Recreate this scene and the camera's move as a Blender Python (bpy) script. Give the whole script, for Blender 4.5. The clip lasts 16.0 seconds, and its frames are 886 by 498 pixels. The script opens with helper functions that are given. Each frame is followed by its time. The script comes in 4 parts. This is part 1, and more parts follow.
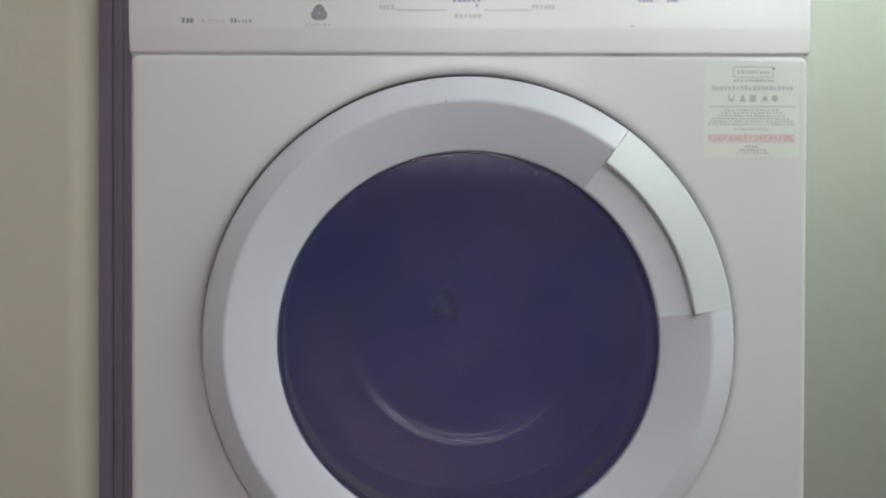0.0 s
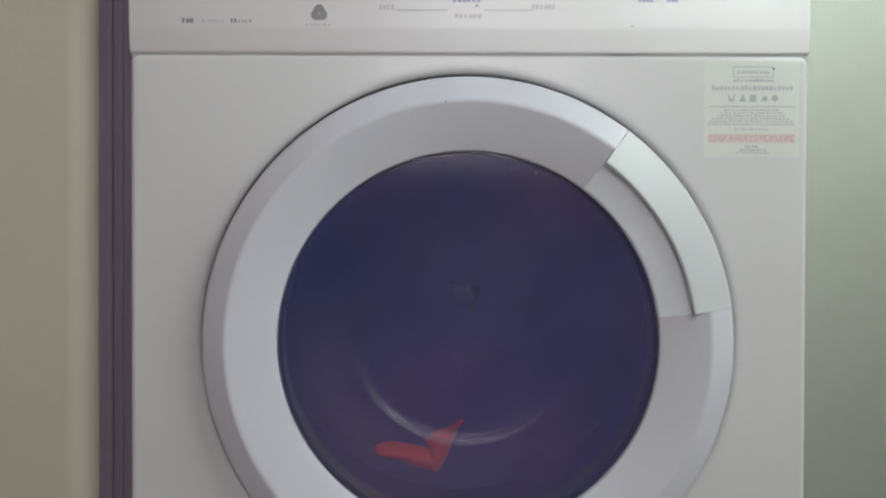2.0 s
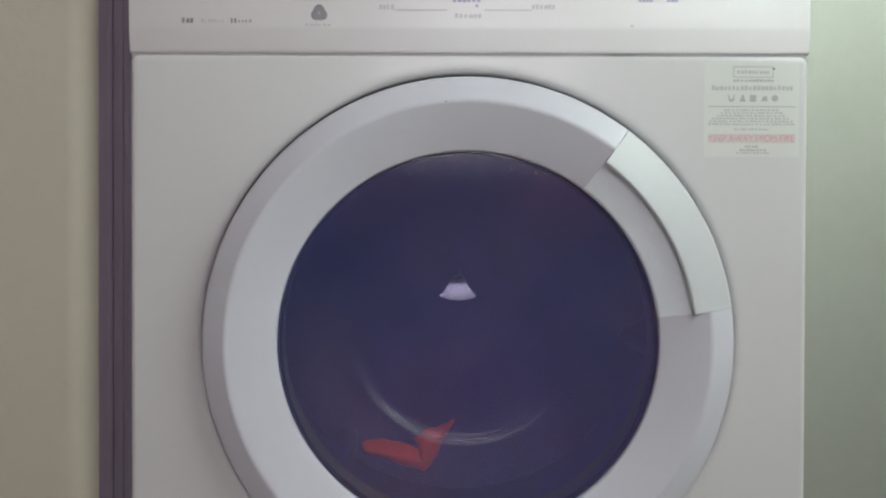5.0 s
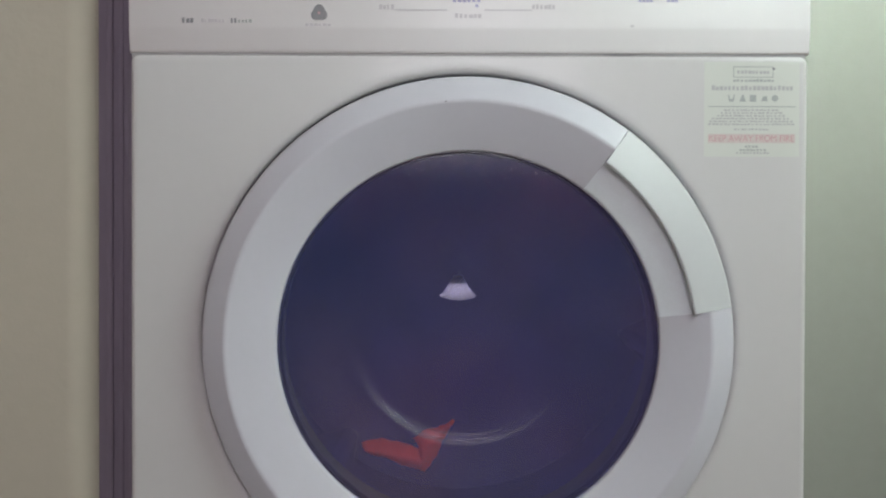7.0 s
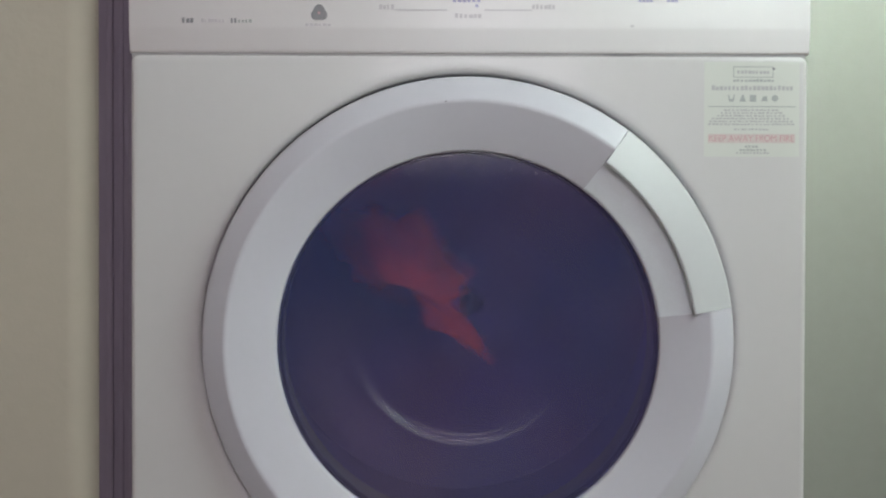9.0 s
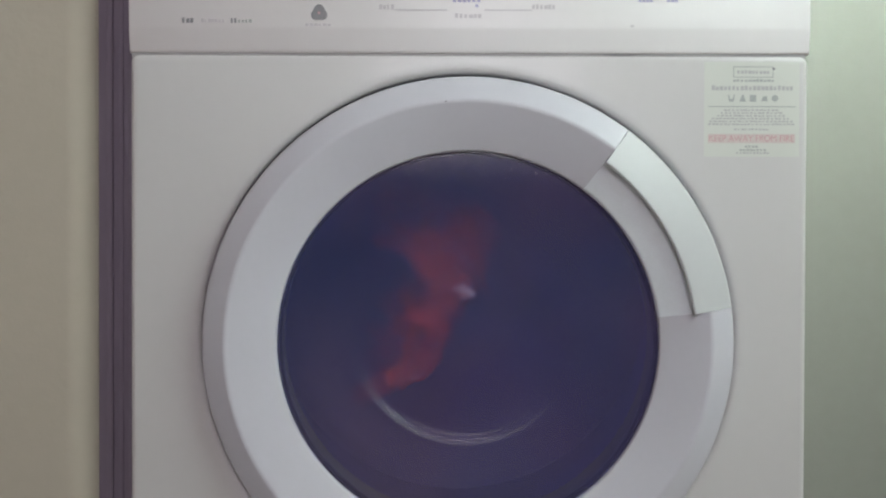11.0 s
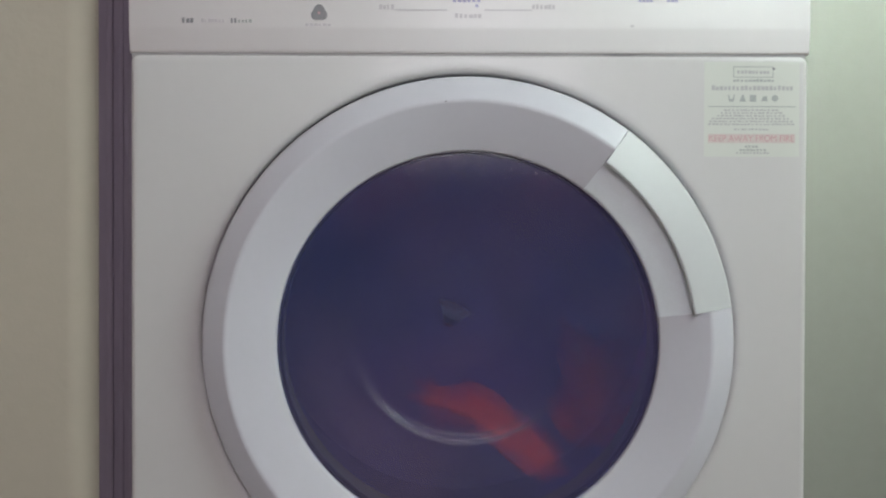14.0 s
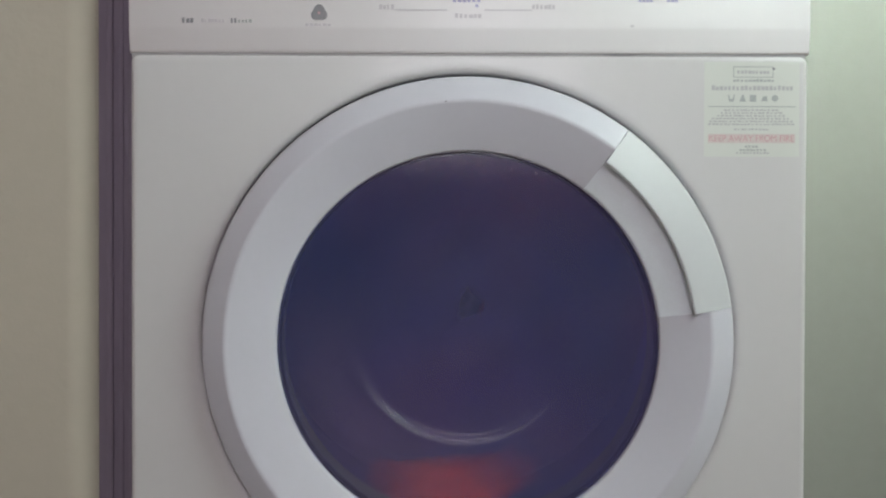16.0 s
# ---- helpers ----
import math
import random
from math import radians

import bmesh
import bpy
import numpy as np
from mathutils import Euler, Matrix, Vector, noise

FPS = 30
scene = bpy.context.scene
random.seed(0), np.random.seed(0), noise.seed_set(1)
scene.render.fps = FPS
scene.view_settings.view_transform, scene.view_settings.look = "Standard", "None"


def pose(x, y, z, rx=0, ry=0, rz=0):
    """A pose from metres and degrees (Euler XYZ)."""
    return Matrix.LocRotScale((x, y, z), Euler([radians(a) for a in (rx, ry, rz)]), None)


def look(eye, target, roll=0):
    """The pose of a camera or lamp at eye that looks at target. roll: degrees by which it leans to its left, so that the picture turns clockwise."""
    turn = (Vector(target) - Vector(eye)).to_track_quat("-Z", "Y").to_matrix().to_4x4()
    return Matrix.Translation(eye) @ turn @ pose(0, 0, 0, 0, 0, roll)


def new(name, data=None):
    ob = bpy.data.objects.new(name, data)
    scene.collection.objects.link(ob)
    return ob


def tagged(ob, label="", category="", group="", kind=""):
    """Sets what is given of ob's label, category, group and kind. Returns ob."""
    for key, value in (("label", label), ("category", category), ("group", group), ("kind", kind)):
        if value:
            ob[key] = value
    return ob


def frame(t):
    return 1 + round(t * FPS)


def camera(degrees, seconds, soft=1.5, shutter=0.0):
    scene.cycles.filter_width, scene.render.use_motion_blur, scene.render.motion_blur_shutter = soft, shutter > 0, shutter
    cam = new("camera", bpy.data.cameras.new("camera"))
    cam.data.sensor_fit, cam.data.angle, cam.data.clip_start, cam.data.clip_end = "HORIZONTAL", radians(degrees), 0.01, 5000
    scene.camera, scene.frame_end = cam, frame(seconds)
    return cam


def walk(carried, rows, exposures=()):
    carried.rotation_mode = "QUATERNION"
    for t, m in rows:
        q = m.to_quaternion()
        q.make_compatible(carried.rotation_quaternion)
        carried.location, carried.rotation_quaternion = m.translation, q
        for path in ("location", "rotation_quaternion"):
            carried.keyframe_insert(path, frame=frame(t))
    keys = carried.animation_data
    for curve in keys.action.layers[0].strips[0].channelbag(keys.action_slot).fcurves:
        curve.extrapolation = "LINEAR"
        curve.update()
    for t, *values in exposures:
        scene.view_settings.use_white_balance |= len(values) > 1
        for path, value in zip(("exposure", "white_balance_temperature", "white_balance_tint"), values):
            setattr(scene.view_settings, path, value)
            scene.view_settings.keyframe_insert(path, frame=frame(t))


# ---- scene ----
cam = camera(55, 16.0, soft=2.2, shutter=2.0)
EYE = (-0.0226, -0.7486, 0.5570)
VIEW = look(EYE, (-0.0226, 0.0, 0.5485), 0.17)
walk(cam, [(0.0, VIEW), (16.0, VIEW)], exposures=[(0.0, 0.0), (16.0, 0.0)])

# ---- light ----
world = bpy.data.worlds.new("world")
scene.world = world
world.use_nodes = True
wn = world.node_tree
sky = wn.nodes.new("ShaderNodeTexSky")
sky.sky_type, sky.sun_disc = "NISHITA", False
sky.sun_elevation, sky.sun_rotation = radians(40), radians(150)
wn.links.new(sky.outputs[0], wn.nodes["Background"].inputs[0])
wn.nodes["Background"].inputs[1].default_value = 0.1


def area_lamp(name, eye, target, sx, sy, watts, colour):
    """A rectangular lamp in an opening or a fitting."""
    data = bpy.data.lights.new(name, "AREA")
    data.shape, data.size, data.size_y = "RECTANGLE", sx, sy
    data.energy, data.color = watts, colour
    ob = new(name, data)
    ob.matrix_world = look(eye, target)
    return ob


# added sources out of view: a pendant lamp, a window behind the camera, a window in the side wall
area_lamp("added_wall_light", (0.64, 0.12, 1.27), (0.56, 0.60, 0.85), 0.20, 0.20, 6.6, (0.85, 1.0, 0.90))
# lamps in two unseen windows, placed and sized to suit the shading
area_lamp("added_window_lamp_front", (0.10, -2.20, 1.40), (0.0, 0.0, 0.70), 0.80, 1.1, 11.2, (1.0, 0.865, 0.955))
area_lamp("added_window_lamp_side", (0.89, -0.55, 1.31), (0.2, -0.10, 0.90), 1.0, 0.5, 11.5, (0.81, 1.0, 0.91))


# ---- materials ----
def material(name, colour, rough=0.5, metal=0.0, vary=0.08, scale=14.0, bump=0.0, bump_scale=300.0, coat=0.0, spec=0.5, rough_vary=0.06):
    """A surface with two scales of tone, gloss that varies and fine relief."""
    m = bpy.data.materials.new(name)
    m.use_nodes = True
    n, l = m.node_tree.nodes, m.node_tree.links
    b = n["Principled BSDF"]
    co = n.new("ShaderNodeTexCoord")
    big = n.new("ShaderNodeTexNoise")
    big.inputs["Scale"].default_value, big.inputs["Detail"].default_value = scale, 4
    fine = n.new("ShaderNodeTexNoise")
    fine.inputs["Scale"].default_value, fine.inputs["Detail"].default_value = scale * 12, 3
    for tex in (big, fine):
        l.new(co.outputs["Object"], tex.inputs["Vector"])
    mix = n.new("ShaderNodeMath")
    mix.operation = "MULTIPLY_ADD"
    mix.inputs[1].default_value = 0.4
    l.new(fine.outputs["Fac"], mix.inputs[0])
    l.new(big.outputs["Fac"], mix.inputs[2])
    ramp = n.new("ShaderNodeMapRange")
    ramp.inputs["From Min"].default_value, ramp.inputs["From Max"].default_value = 0.4, 1.0
    ramp.inputs["To Min"].default_value, ramp.inputs["To Max"].default_value = 1 - vary, 1 + vary
    l.new(mix.outputs[0], ramp.inputs["Value"])
    tint = n.new("ShaderNodeVectorMath")
    tint.operation = "SCALE"
    tint.inputs[0].default_value = colour
    l.new(ramp.outputs[0], tint.inputs["Scale"])
    l.new(tint.outputs[0], b.inputs["Base Color"])
    gloss = n.new("ShaderNodeMapRange")
    gloss.inputs["To Min"].default_value, gloss.inputs["To Max"].default_value = max(0.02, rough - rough_vary), min(1.0, rough + rough_vary)
    l.new(big.outputs["Fac"], gloss.inputs["Value"])
    l.new(gloss.outputs[0], b.inputs["Roughness"])
    b.inputs["Metallic"].default_value = metal
    b.inputs["Specular IOR Level"].default_value = spec
    b.inputs["Coat Weight"].default_value = coat
    if bump:
        relief = n.new("ShaderNodeTexNoise")
        relief.inputs["Scale"].default_value, relief.inputs["Detail"].default_value = bump_scale, 3
        l.new(co.outputs["Object"], relief.inputs["Vector"])
        bn = n.new("ShaderNodeBump")
        bn.inputs["Strength"].default_value, bn.inputs["Distance"].default_value = bump, 0.001
        l.new(relief.outputs["Fac"], bn.inputs["Height"])
        l.new(bn.outputs[0], b.inputs["Normal"])
    return m


def smoked_glass(name, tint, haze_colour, haze_tint, low, high, rough, gloss, rise=4.0):
    """Tinted door glass with a thin diffuse layer that paints glare and haze over it."""
    m = bpy.data.materials.new(name)
    m.use_nodes = True
    n, l = m.node_tree.nodes, m.node_tree.links
    n.remove(n["Principled BSDF"])
    clear = n.new("ShaderNodeBsdfTransparent")
    clear.inputs[0].default_value = (*tint, 1)
    haze = n.new("ShaderNodeBsdfDiffuse")
    co = n.new("ShaderNodeTexCoord")
    cloud = n.new("ShaderNodeTexNoise")
    cloud.inputs["Scale"].default_value, cloud.inputs["Detail"].default_value = 5, 3
    l.new(co.outputs["Object"], cloud.inputs["Vector"])
    hue = n.new("ShaderNodeMix")
    hue.data_type = "RGBA"
    hue.inputs[6].default_value = (*haze_colour, 1)
    hue.inputs[7].default_value = (*haze_tint, 1)
    spread = n.new("ShaderNodeMapRange")
    spread.inputs["From Min"].default_value, spread.inputs["From Max"].default_value = 0.35, 0.65
    l.new(cloud.outputs["Fac"], spread.inputs["Value"])
    l.new(spread.outputs[0], hue.inputs[0])
    l.new(hue.outputs[2], haze.inputs[0])
    # noise that makes the painted haze uneven
    dust = n.new("ShaderNodeTexNoise")
    dust.inputs["Scale"].default_value, dust.inputs["Detail"].default_value = 9, 6
    l.new(co.outputs["Object"], dust.inputs["Vector"])
    amount = n.new("ShaderNodeMapRange")
    amount.inputs["From Min"].default_value, amount.inputs["From Max"].default_value = 0.3, 0.7
    amount.inputs["To Min"].default_value, amount.inputs["To Max"].default_value = low, high
    l.new(dust.outputs["Fac"], amount.inputs["Value"])
    body = n.new("ShaderNodeMixShader")
    l.new(amount.outputs[0], body.inputs[0])
    l.new(clear.outputs[0], body.inputs[1])
    l.new(haze.outputs[0], body.inputs[2])
    shine = n.new("ShaderNodeBsdfGlossy")
    shine.inputs["Roughness"].default_value = rough
    side = n.new("ShaderNodeLayerWeight")
    side.inputs["Blend"].default_value = 0.5
    steep = n.new("ShaderNodeMath")
    steep.operation = "POWER"
    steep.inputs[1].default_value = rise
    l.new(side.outputs["Facing"], steep.inputs[0])
    fres = n.new("ShaderNodeMath")
    fres.operation = "MULTIPLY_ADD"
    fres.inputs[1].default_value, fres.inputs[2].default_value = 0.5, gloss
    l.new(steep.outputs[0], fres.inputs[0])
    top = n.new("ShaderNodeMixShader")
    l.new(fres.outputs[0], top.inputs[0])
    l.new(body.outputs[0], top.inputs[1])
    l.new(shine.outputs[0], top.inputs[2])
    l.new(top.outputs[0], n["Material Output"].inputs[0])
    return m


def glowing(name, colour, strength):
    m = bpy.data.materials.new(name)
    m.use_nodes = True
    b = m.node_tree.nodes["Principled BSDF"]
    b.inputs["Base Color"].default_value = (0.8, 0.8, 0.8, 1)
    b.inputs["Emission Color"].default_value = (*colour, 1)
    b.inputs["Emission Strength"].default_value = strength
    return m


M_WALL = material("wall_plaster", (0.45, 0.405, 0.335), 0.85, vary=0.05, scale=5, bump=0.25, bump_scale=160)
# colour of the unseen front wall, dark so that steel and glass reflect less
M_WALL_UNSEEN = material("dark_unseen_wall", (0.13, 0.11, 0.10), 0.8, vary=0.06, scale=5, bump=0.2, bump_scale=160)
M_WALL_GREY = material("grey_green_wall_plaster", (0.262, 0.262, 0.242), 0.85, vary=0.06, scale=4, bump=0.25, bump_scale=160)
M_FLOOR = material("floor_vinyl", (0.30, 0.27, 0.24), 0.5, vary=0.12, scale=6)
M_CEIL = material("ceiling_paint", (0.75, 0.74, 0.72), 0.9, vary=0.03, scale=4)
M_ENAMEL = material("white_enamel", (0.567, 0.549, 0.553), 0.36, vary=0.025, scale=9, bump=0.05, bump_scale=500, coat=0.2)
M_FASCIA = material("white_fascia_plastic", (0.70, 0.668, 0.68), 0.34, vary=0.02, scale=9)
M_RING = material("silver_white_door_plastic", (0.535, 0.525, 0.58), 0.40, vary=0.03, scale=16, bump=0.04, bump_scale=700)
M_HANDLE = material("pale_handle_plastic", (0.505, 0.51, 0.525), 0.38, vary=0.025, scale=16)
M_RECESS = material("handle_recess_plastic", (0.70, 0.73, 0.78), 0.45, vary=0.06, scale=40)
M_RUBBER = material("black_rubber", (0.012, 0.012, 0.018), 0.6, vary=0.1)
M_SHELL = material("grey_sheet_steel", (0.35, 0.35, 0.36), 0.5, vary=0.06)
M_DRUM = material("dull_blue_drum_enamel", (0.085, 0.085, 0.34), 0.55, vary=0.25, scale=14)
M_BULKHEAD = material("dark_grey_bulkhead", (0.10, 0.105, 0.12), 0.5, vary=0.15)
M_HUB = material("bright_brushed_steel", (0.36, 0.43, 0.54), 0.14, metal=1.0, vary=0.05, scale=60)
M_SPECK = material("pale_lint", (0.34, 0.37, 0.50), 0.9)
# blue veiling glare on the pane, grey sheen on the bowl, both as diffuse colour
M_GLASS = smoked_glass("smoked_glass", (0.93, 0.91, 0.92), (0.13, 0.165, 0.47), (0.22, 0.16, 0.36), 0.088, 0.142, 0.10, 0.010)
M_BOWL = smoked_glass("bowl_glass", (0.95, 0.94, 0.94), (0.34, 0.36, 0.42), (0.30, 0.29, 0.30), 0.01, 0.06, 0.16, 0.03, 2.2)
# pale see-through colour for the painted highlight on the bowl's rim
M_GLINT = smoked_glass("glint_arc_glass", (1.0, 1.0, 1.0), (0.50, 0.52, 0.60), (0.42, 0.44, 0.55), 0.0, 0.17, 0.3, 0.02)
M_CLOTH = material("red_cotton", (0.92, 0.10, 0.062), 0.9, vary=0.25, scale=22, bump=0.5, bump_scale=900)


def thin_cloth(m, low, high):
    """Make a cloth partly see-through, unevenly."""
    n, l = m.node_tree.nodes, m.node_tree.links
    co = n.new("ShaderNodeTexCoord")
    tex = n.new("ShaderNodeTexNoise")
    tex.inputs["Scale"].default_value, tex.inputs["Detail"].default_value = 26, 4
    l.new(co.outputs["Object"], tex.inputs["Vector"])
    amount = n.new("ShaderNodeMapRange")
    amount.inputs["From Min"].default_value, amount.inputs["From Max"].default_value = 0.38, 0.68
    amount.inputs["To Min"].default_value, amount.inputs["To Max"].default_value = low, high
    l.new(tex.outputs["Fac"], amount.inputs["Value"])
    mix, clear = n.new("ShaderNodeMixShader"), n.new("ShaderNodeBsdfTransparent")
    l.new(amount.outputs[0], mix.inputs[0])
    l.new(n["Principled BSDF"].outputs[0], mix.inputs[1])
    l.new(clear.outputs[0], mix.inputs[2])
    l.new(mix.outputs[0], n["Material Output"].inputs[0])
    return m


M_GAUZE = thin_cloth(material("thin_red_cotton", (0.92, 0.10, 0.062), 0.9, vary=0.25, scale=22, bump=0.5, bump_scale=900), 0.0, 0.42)
M_LABEL = material("cream_label_film", (0.59, 0.60, 0.56), 0.4, vary=0.02)
M_INK = material("grey_ink", (0.36, 0.37, 0.37), 0.6, vary=0.15, scale=300)
M_DARK_INK = material("dark_grey_ink", (0.23, 0.22, 0.24), 0.6, vary=0.15, scale=300)
M_BLUE_INK = material("blue_ink", (0.38, 0.37, 0.54), 0.6, vary=0.15, scale=300)
M_PALE_INK = material("pale_grey_ink", (0.43, 0.42, 0.43), 0.6, vary=0.1, scale=300)
M_FAINT_INK = material("faint_mauve_ink", (0.53, 0.49, 0.52), 0.6, vary=0.1, scale=300)
M_RED_INK = material("red_ink", (0.54, 0.31, 0.33), 0.6, vary=0.1, scale=300)
M_PINK_INK = material("pink_ink", (0.57, 0.485, 0.475), 0.6, vary=0.1, scale=300)
M_FRAME = material("white_window_paint", (0.78, 0.78, 0.76), 0.4, vary=0.03)
M_BULB = glowing("lit_bulb", (1.0, 0.92, 0.86), 6)
M_JOINT = material("grey_joint", (0.34, 0.32, 0.33), 0.7)
# dark mauve that paints the shade between wall and dryer
M_GAP_SHADE = material("mauve_gap_shade", (0.185, 0.152, 0.20), 0.7, vary=0.06, scale=8)
M_SKYPANE = glowing("added_daylight_sheet", (0.90, 0.95, 1.0), 3.0)


# ---- mesh helpers ----
def empty(name, m=Matrix()):
    ob = new(name)
    ob.matrix_world = m
    ob.empty_display_size = 0.05
    return ob


def finish(name, bm, mat, angle=35):
    """Turn a bmesh into a mesh with smooth faces and sharp creases."""
    bmesh.ops.recalc_face_normals(bm, faces=bm.faces[:])
    for f in bm.faces:
        f.smooth = True
    for e in bm.edges:
        e.smooth = not (len(e.link_faces) == 2 and e.calc_face_angle(0) > radians(angle))
    me = bpy.data.meshes.new(name)
    bm.to_mesh(me)
    bm.free()
    me.materials.append(mat)
    return me


def part(name, bm, mat, parent, label="", m=Matrix(), angle=35):
    ob = new(name, finish(name, bm, mat, angle))
    ob.parent = parent
    ob.matrix_basis = m
    return tagged(ob, label) if label else ob


def box(bm, x0, x1, y0, y1, z0, z1, bevel=0.0):
    vs = bmesh.ops.create_cube(bm, size=1, matrix=Matrix.LocRotScale(((x0 + x1) / 2, (y0 + y1) / 2, (z0 + z1) / 2), None, (x1 - x0, y1 - y0, z1 - z0)))["verts"]
    if bevel:
        es = list({e for v in vs for e in v.link_edges})
        bmesh.ops.bevel(bm, geom=es, offset=bevel, segments=2, profile=0.5, affect="EDGES")
    return bm


def boxed(*args, **kw):
    return box(bmesh.new(), *args, **kw)


def lathe(profile, a0=0.0, a1=360.0, n=160, closed=True, bm=None):
    """Turn a profile of (radius, depth) about the y axis; angles go from +x towards +z."""
    bm = bm or bmesh.new()
    full = a1 - a0 > 359.9
    cols = []
    for i in range(n if full else n + 1):
        a = radians(a0 + (a1 - a0) * i / n)
        cols.append([bm.verts.new((r * math.cos(a), y, r * math.sin(a))) for r, y in profile])
    k = len(profile)
    for i in range(n):
        p, q = cols[i], cols[(i + 1) % len(cols)]
        for j in range(k if closed else k - 1):
            bm.faces.new((p[j], p[(j + 1) % k], q[(j + 1) % k], q[j]))
    if not full and closed:
        bm.faces.new(cols[0])
        bm.faces.new(cols[-1][::-1])
    bmesh.ops.remove_doubles(bm, verts=bm.verts[:], dist=1e-6)
    return bm


def rounded(points, radius, seg=4):
    """A profile whose inner corners are rounded with small arcs."""
    out = []
    k = len(points)
    for i in range(k):
        p, a, b = Vector(points[i]), Vector(points[i - 1]), Vector(points[(i + 1) % k])
        u, v = (a - p), (b - p)
        d = min(radius, u.length * 0.45, v.length * 0.45)
        s, e = p + u.normalized() * d, p + v.normalized() * d
        for j in range(seg + 1):
            t = j / seg
            out.append(tuple(s * (1 - t) ** 2 + p * 2 * t * (1 - t) + e * t * t))
    return out


# ---- the room ----
def wall_with_opening(name, along, u0, u1, z0, z1, at, thick, hole=None, mat=M_WALL, label="beige painted plaster wall"):
    """A wall along x or y, with a rectangular opening through it."""
    bm = bmesh.new()
    spans = [(u0, u1, z0, z1)]
    if hole:
        a, b, c, d = hole
        spans = [(u0, a, z0, z1), (b, u1, z0, z1), (a, b, z0, c), (a, b, d, z1)]
    for a, b, c, d in spans:
        if along == "x":
            box(bm, a, b, at, at + thick, c, d)
        else:
            box(bm, at, at + thick, a, b, c, d)
    return tagged(new(name, finish(name, bm, mat)), label, "wall", kind="structure")


XL, XR, YF, YB, ZC = -1.5, 0.91, -2.2, 0.60, 2.40
wall_with_opening("wall_back", "x", XL - 0.1, XR + 0.1, 0, ZC, YB, 0.1, mat=M_WALL_GREY, label="pale grey green painted plaster wall")
wall_with_opening("wall_left", "y", YF, YB, 0, ZC, XL - 0.1, 0.1)
wall_with_opening("wall_right", "y", YF, YB, 0, ZC, XR, 0.1, (-1.05, -0.05, 1.06, 1.56))
wall_with_opening("wall_front", "x", XL - 0.1, XR + 0.1, 0, ZC, YF - 0.1, 0.1, (-0.30, 0.50, 0.85, 1.95), mat=M_WALL_UNSEEN, label="unseen wall, made dark brown to dim reflections")
tagged(new("floor", finish("floor", boxed(XL - 0.1, XR + 0.1, YF - 0.1, YB + 0.1, -0.1, 0), M_FLOOR)), "brown grey vinyl floor", "floor", kind="structure")
tagged(new("ceiling", finish("ceiling", boxed(XL - 0.1, XR + 0.1, YF - 0.1, YB + 0.1, ZC, ZC + 0.1), M_CEIL)), "white painted ceiling", "ceiling", kind="structure")


def window(name, along, u0, u1, z0, z1, at):
    root = tagged(empty(name), "white painted frame of an added window out of view", "window", kind="structure")

    def bar(a, b, c, d, part_name):
        part(part_name, boxed(a, b, at + 0.03, at + 0.07, c, d, bevel=0.004) if along == "x" else boxed(at + 0.03, at + 0.07, a, b, c, d, bevel=0.004), M_FRAME, root)
    w = 0.04
    bar(u0, u0 + w, z0, z1, "window_frame")
    bar(u1 - w, u1, z0, z1, "window_frame")
    bar(u0 + w, u1 - w, z0, z0 + w, "window_frame")
    bar(u0 + w, u1 - w, z1 - w, z1, "window_frame")
    return root


# both windows are added out of view, to carry the lamps
window("window_1", "x", -0.30, 0.50, 0.85, 1.95, YF - 0.1)
window("window_2", "y", -1.05, -0.05, 1.06, 1.56, XR)


def wall_nib():
    """A short wall beside the dryer with a rounded plaster corner, and a dark strip as painted shade in the gap."""
    x1, y0, r = -0.3390, 0.018, 0.024
    turn = [(x1 - r + r * math.sin(radians(a)), y0 + r - r * math.cos(radians(a))) for a in range(0, 91, 6)]
    pts = [(XL, YB), (XL, y0)] + turn + [(x1, YB)]
    bm = bmesh.new()
    low = [bm.verts.new((x, y, 0)) for x, y in pts]
    high = [bm.verts.new((x, y, ZC)) for x, y in pts]
    for i in range(len(pts)):
        j = (i + 1) % len(pts)
        bm.faces.new((low[i], low[j], high[j], high[i]))
    bm.faces.new(low)
    bm.faces.new(high)
    tagged(new("wall_nib", finish("wall_nib", bm, M_WALL, 50)), "beige plastered short wall with a rounded corner", "wall", kind="structure")
    # added strip and ribs: the gap's shade and its soft bands as colour
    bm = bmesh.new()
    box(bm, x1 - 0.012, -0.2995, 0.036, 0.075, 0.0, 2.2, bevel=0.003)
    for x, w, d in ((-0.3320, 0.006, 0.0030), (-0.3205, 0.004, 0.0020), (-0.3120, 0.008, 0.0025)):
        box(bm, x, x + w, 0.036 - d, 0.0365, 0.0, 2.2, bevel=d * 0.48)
    tagged(new("trim", finish("trim", bm, M_GAP_SHADE)), "dark mauve strip standing in for shade in the gap beside the dryer", "trim", kind="structure")


wall_nib()


# a glowing sheet outside each added window
def backdrop(name, x0, x1, y0, y1, z0, z1):
    return tagged(new(name, finish(name, boxed(x0, x1, y0, y1, z0, z1), M_SKYPANE)), "glowing pale sheet outside an added window", "backdrop", kind="structure")


backdrop("backdrop_front", -1.9, 1.2, YF - 1.02, YF - 1.0, 0.2, 2.8)
backdrop("backdrop_side", XR + 1.0, XR + 1.02, -2.0, 0.6, 0.2, 2.8)


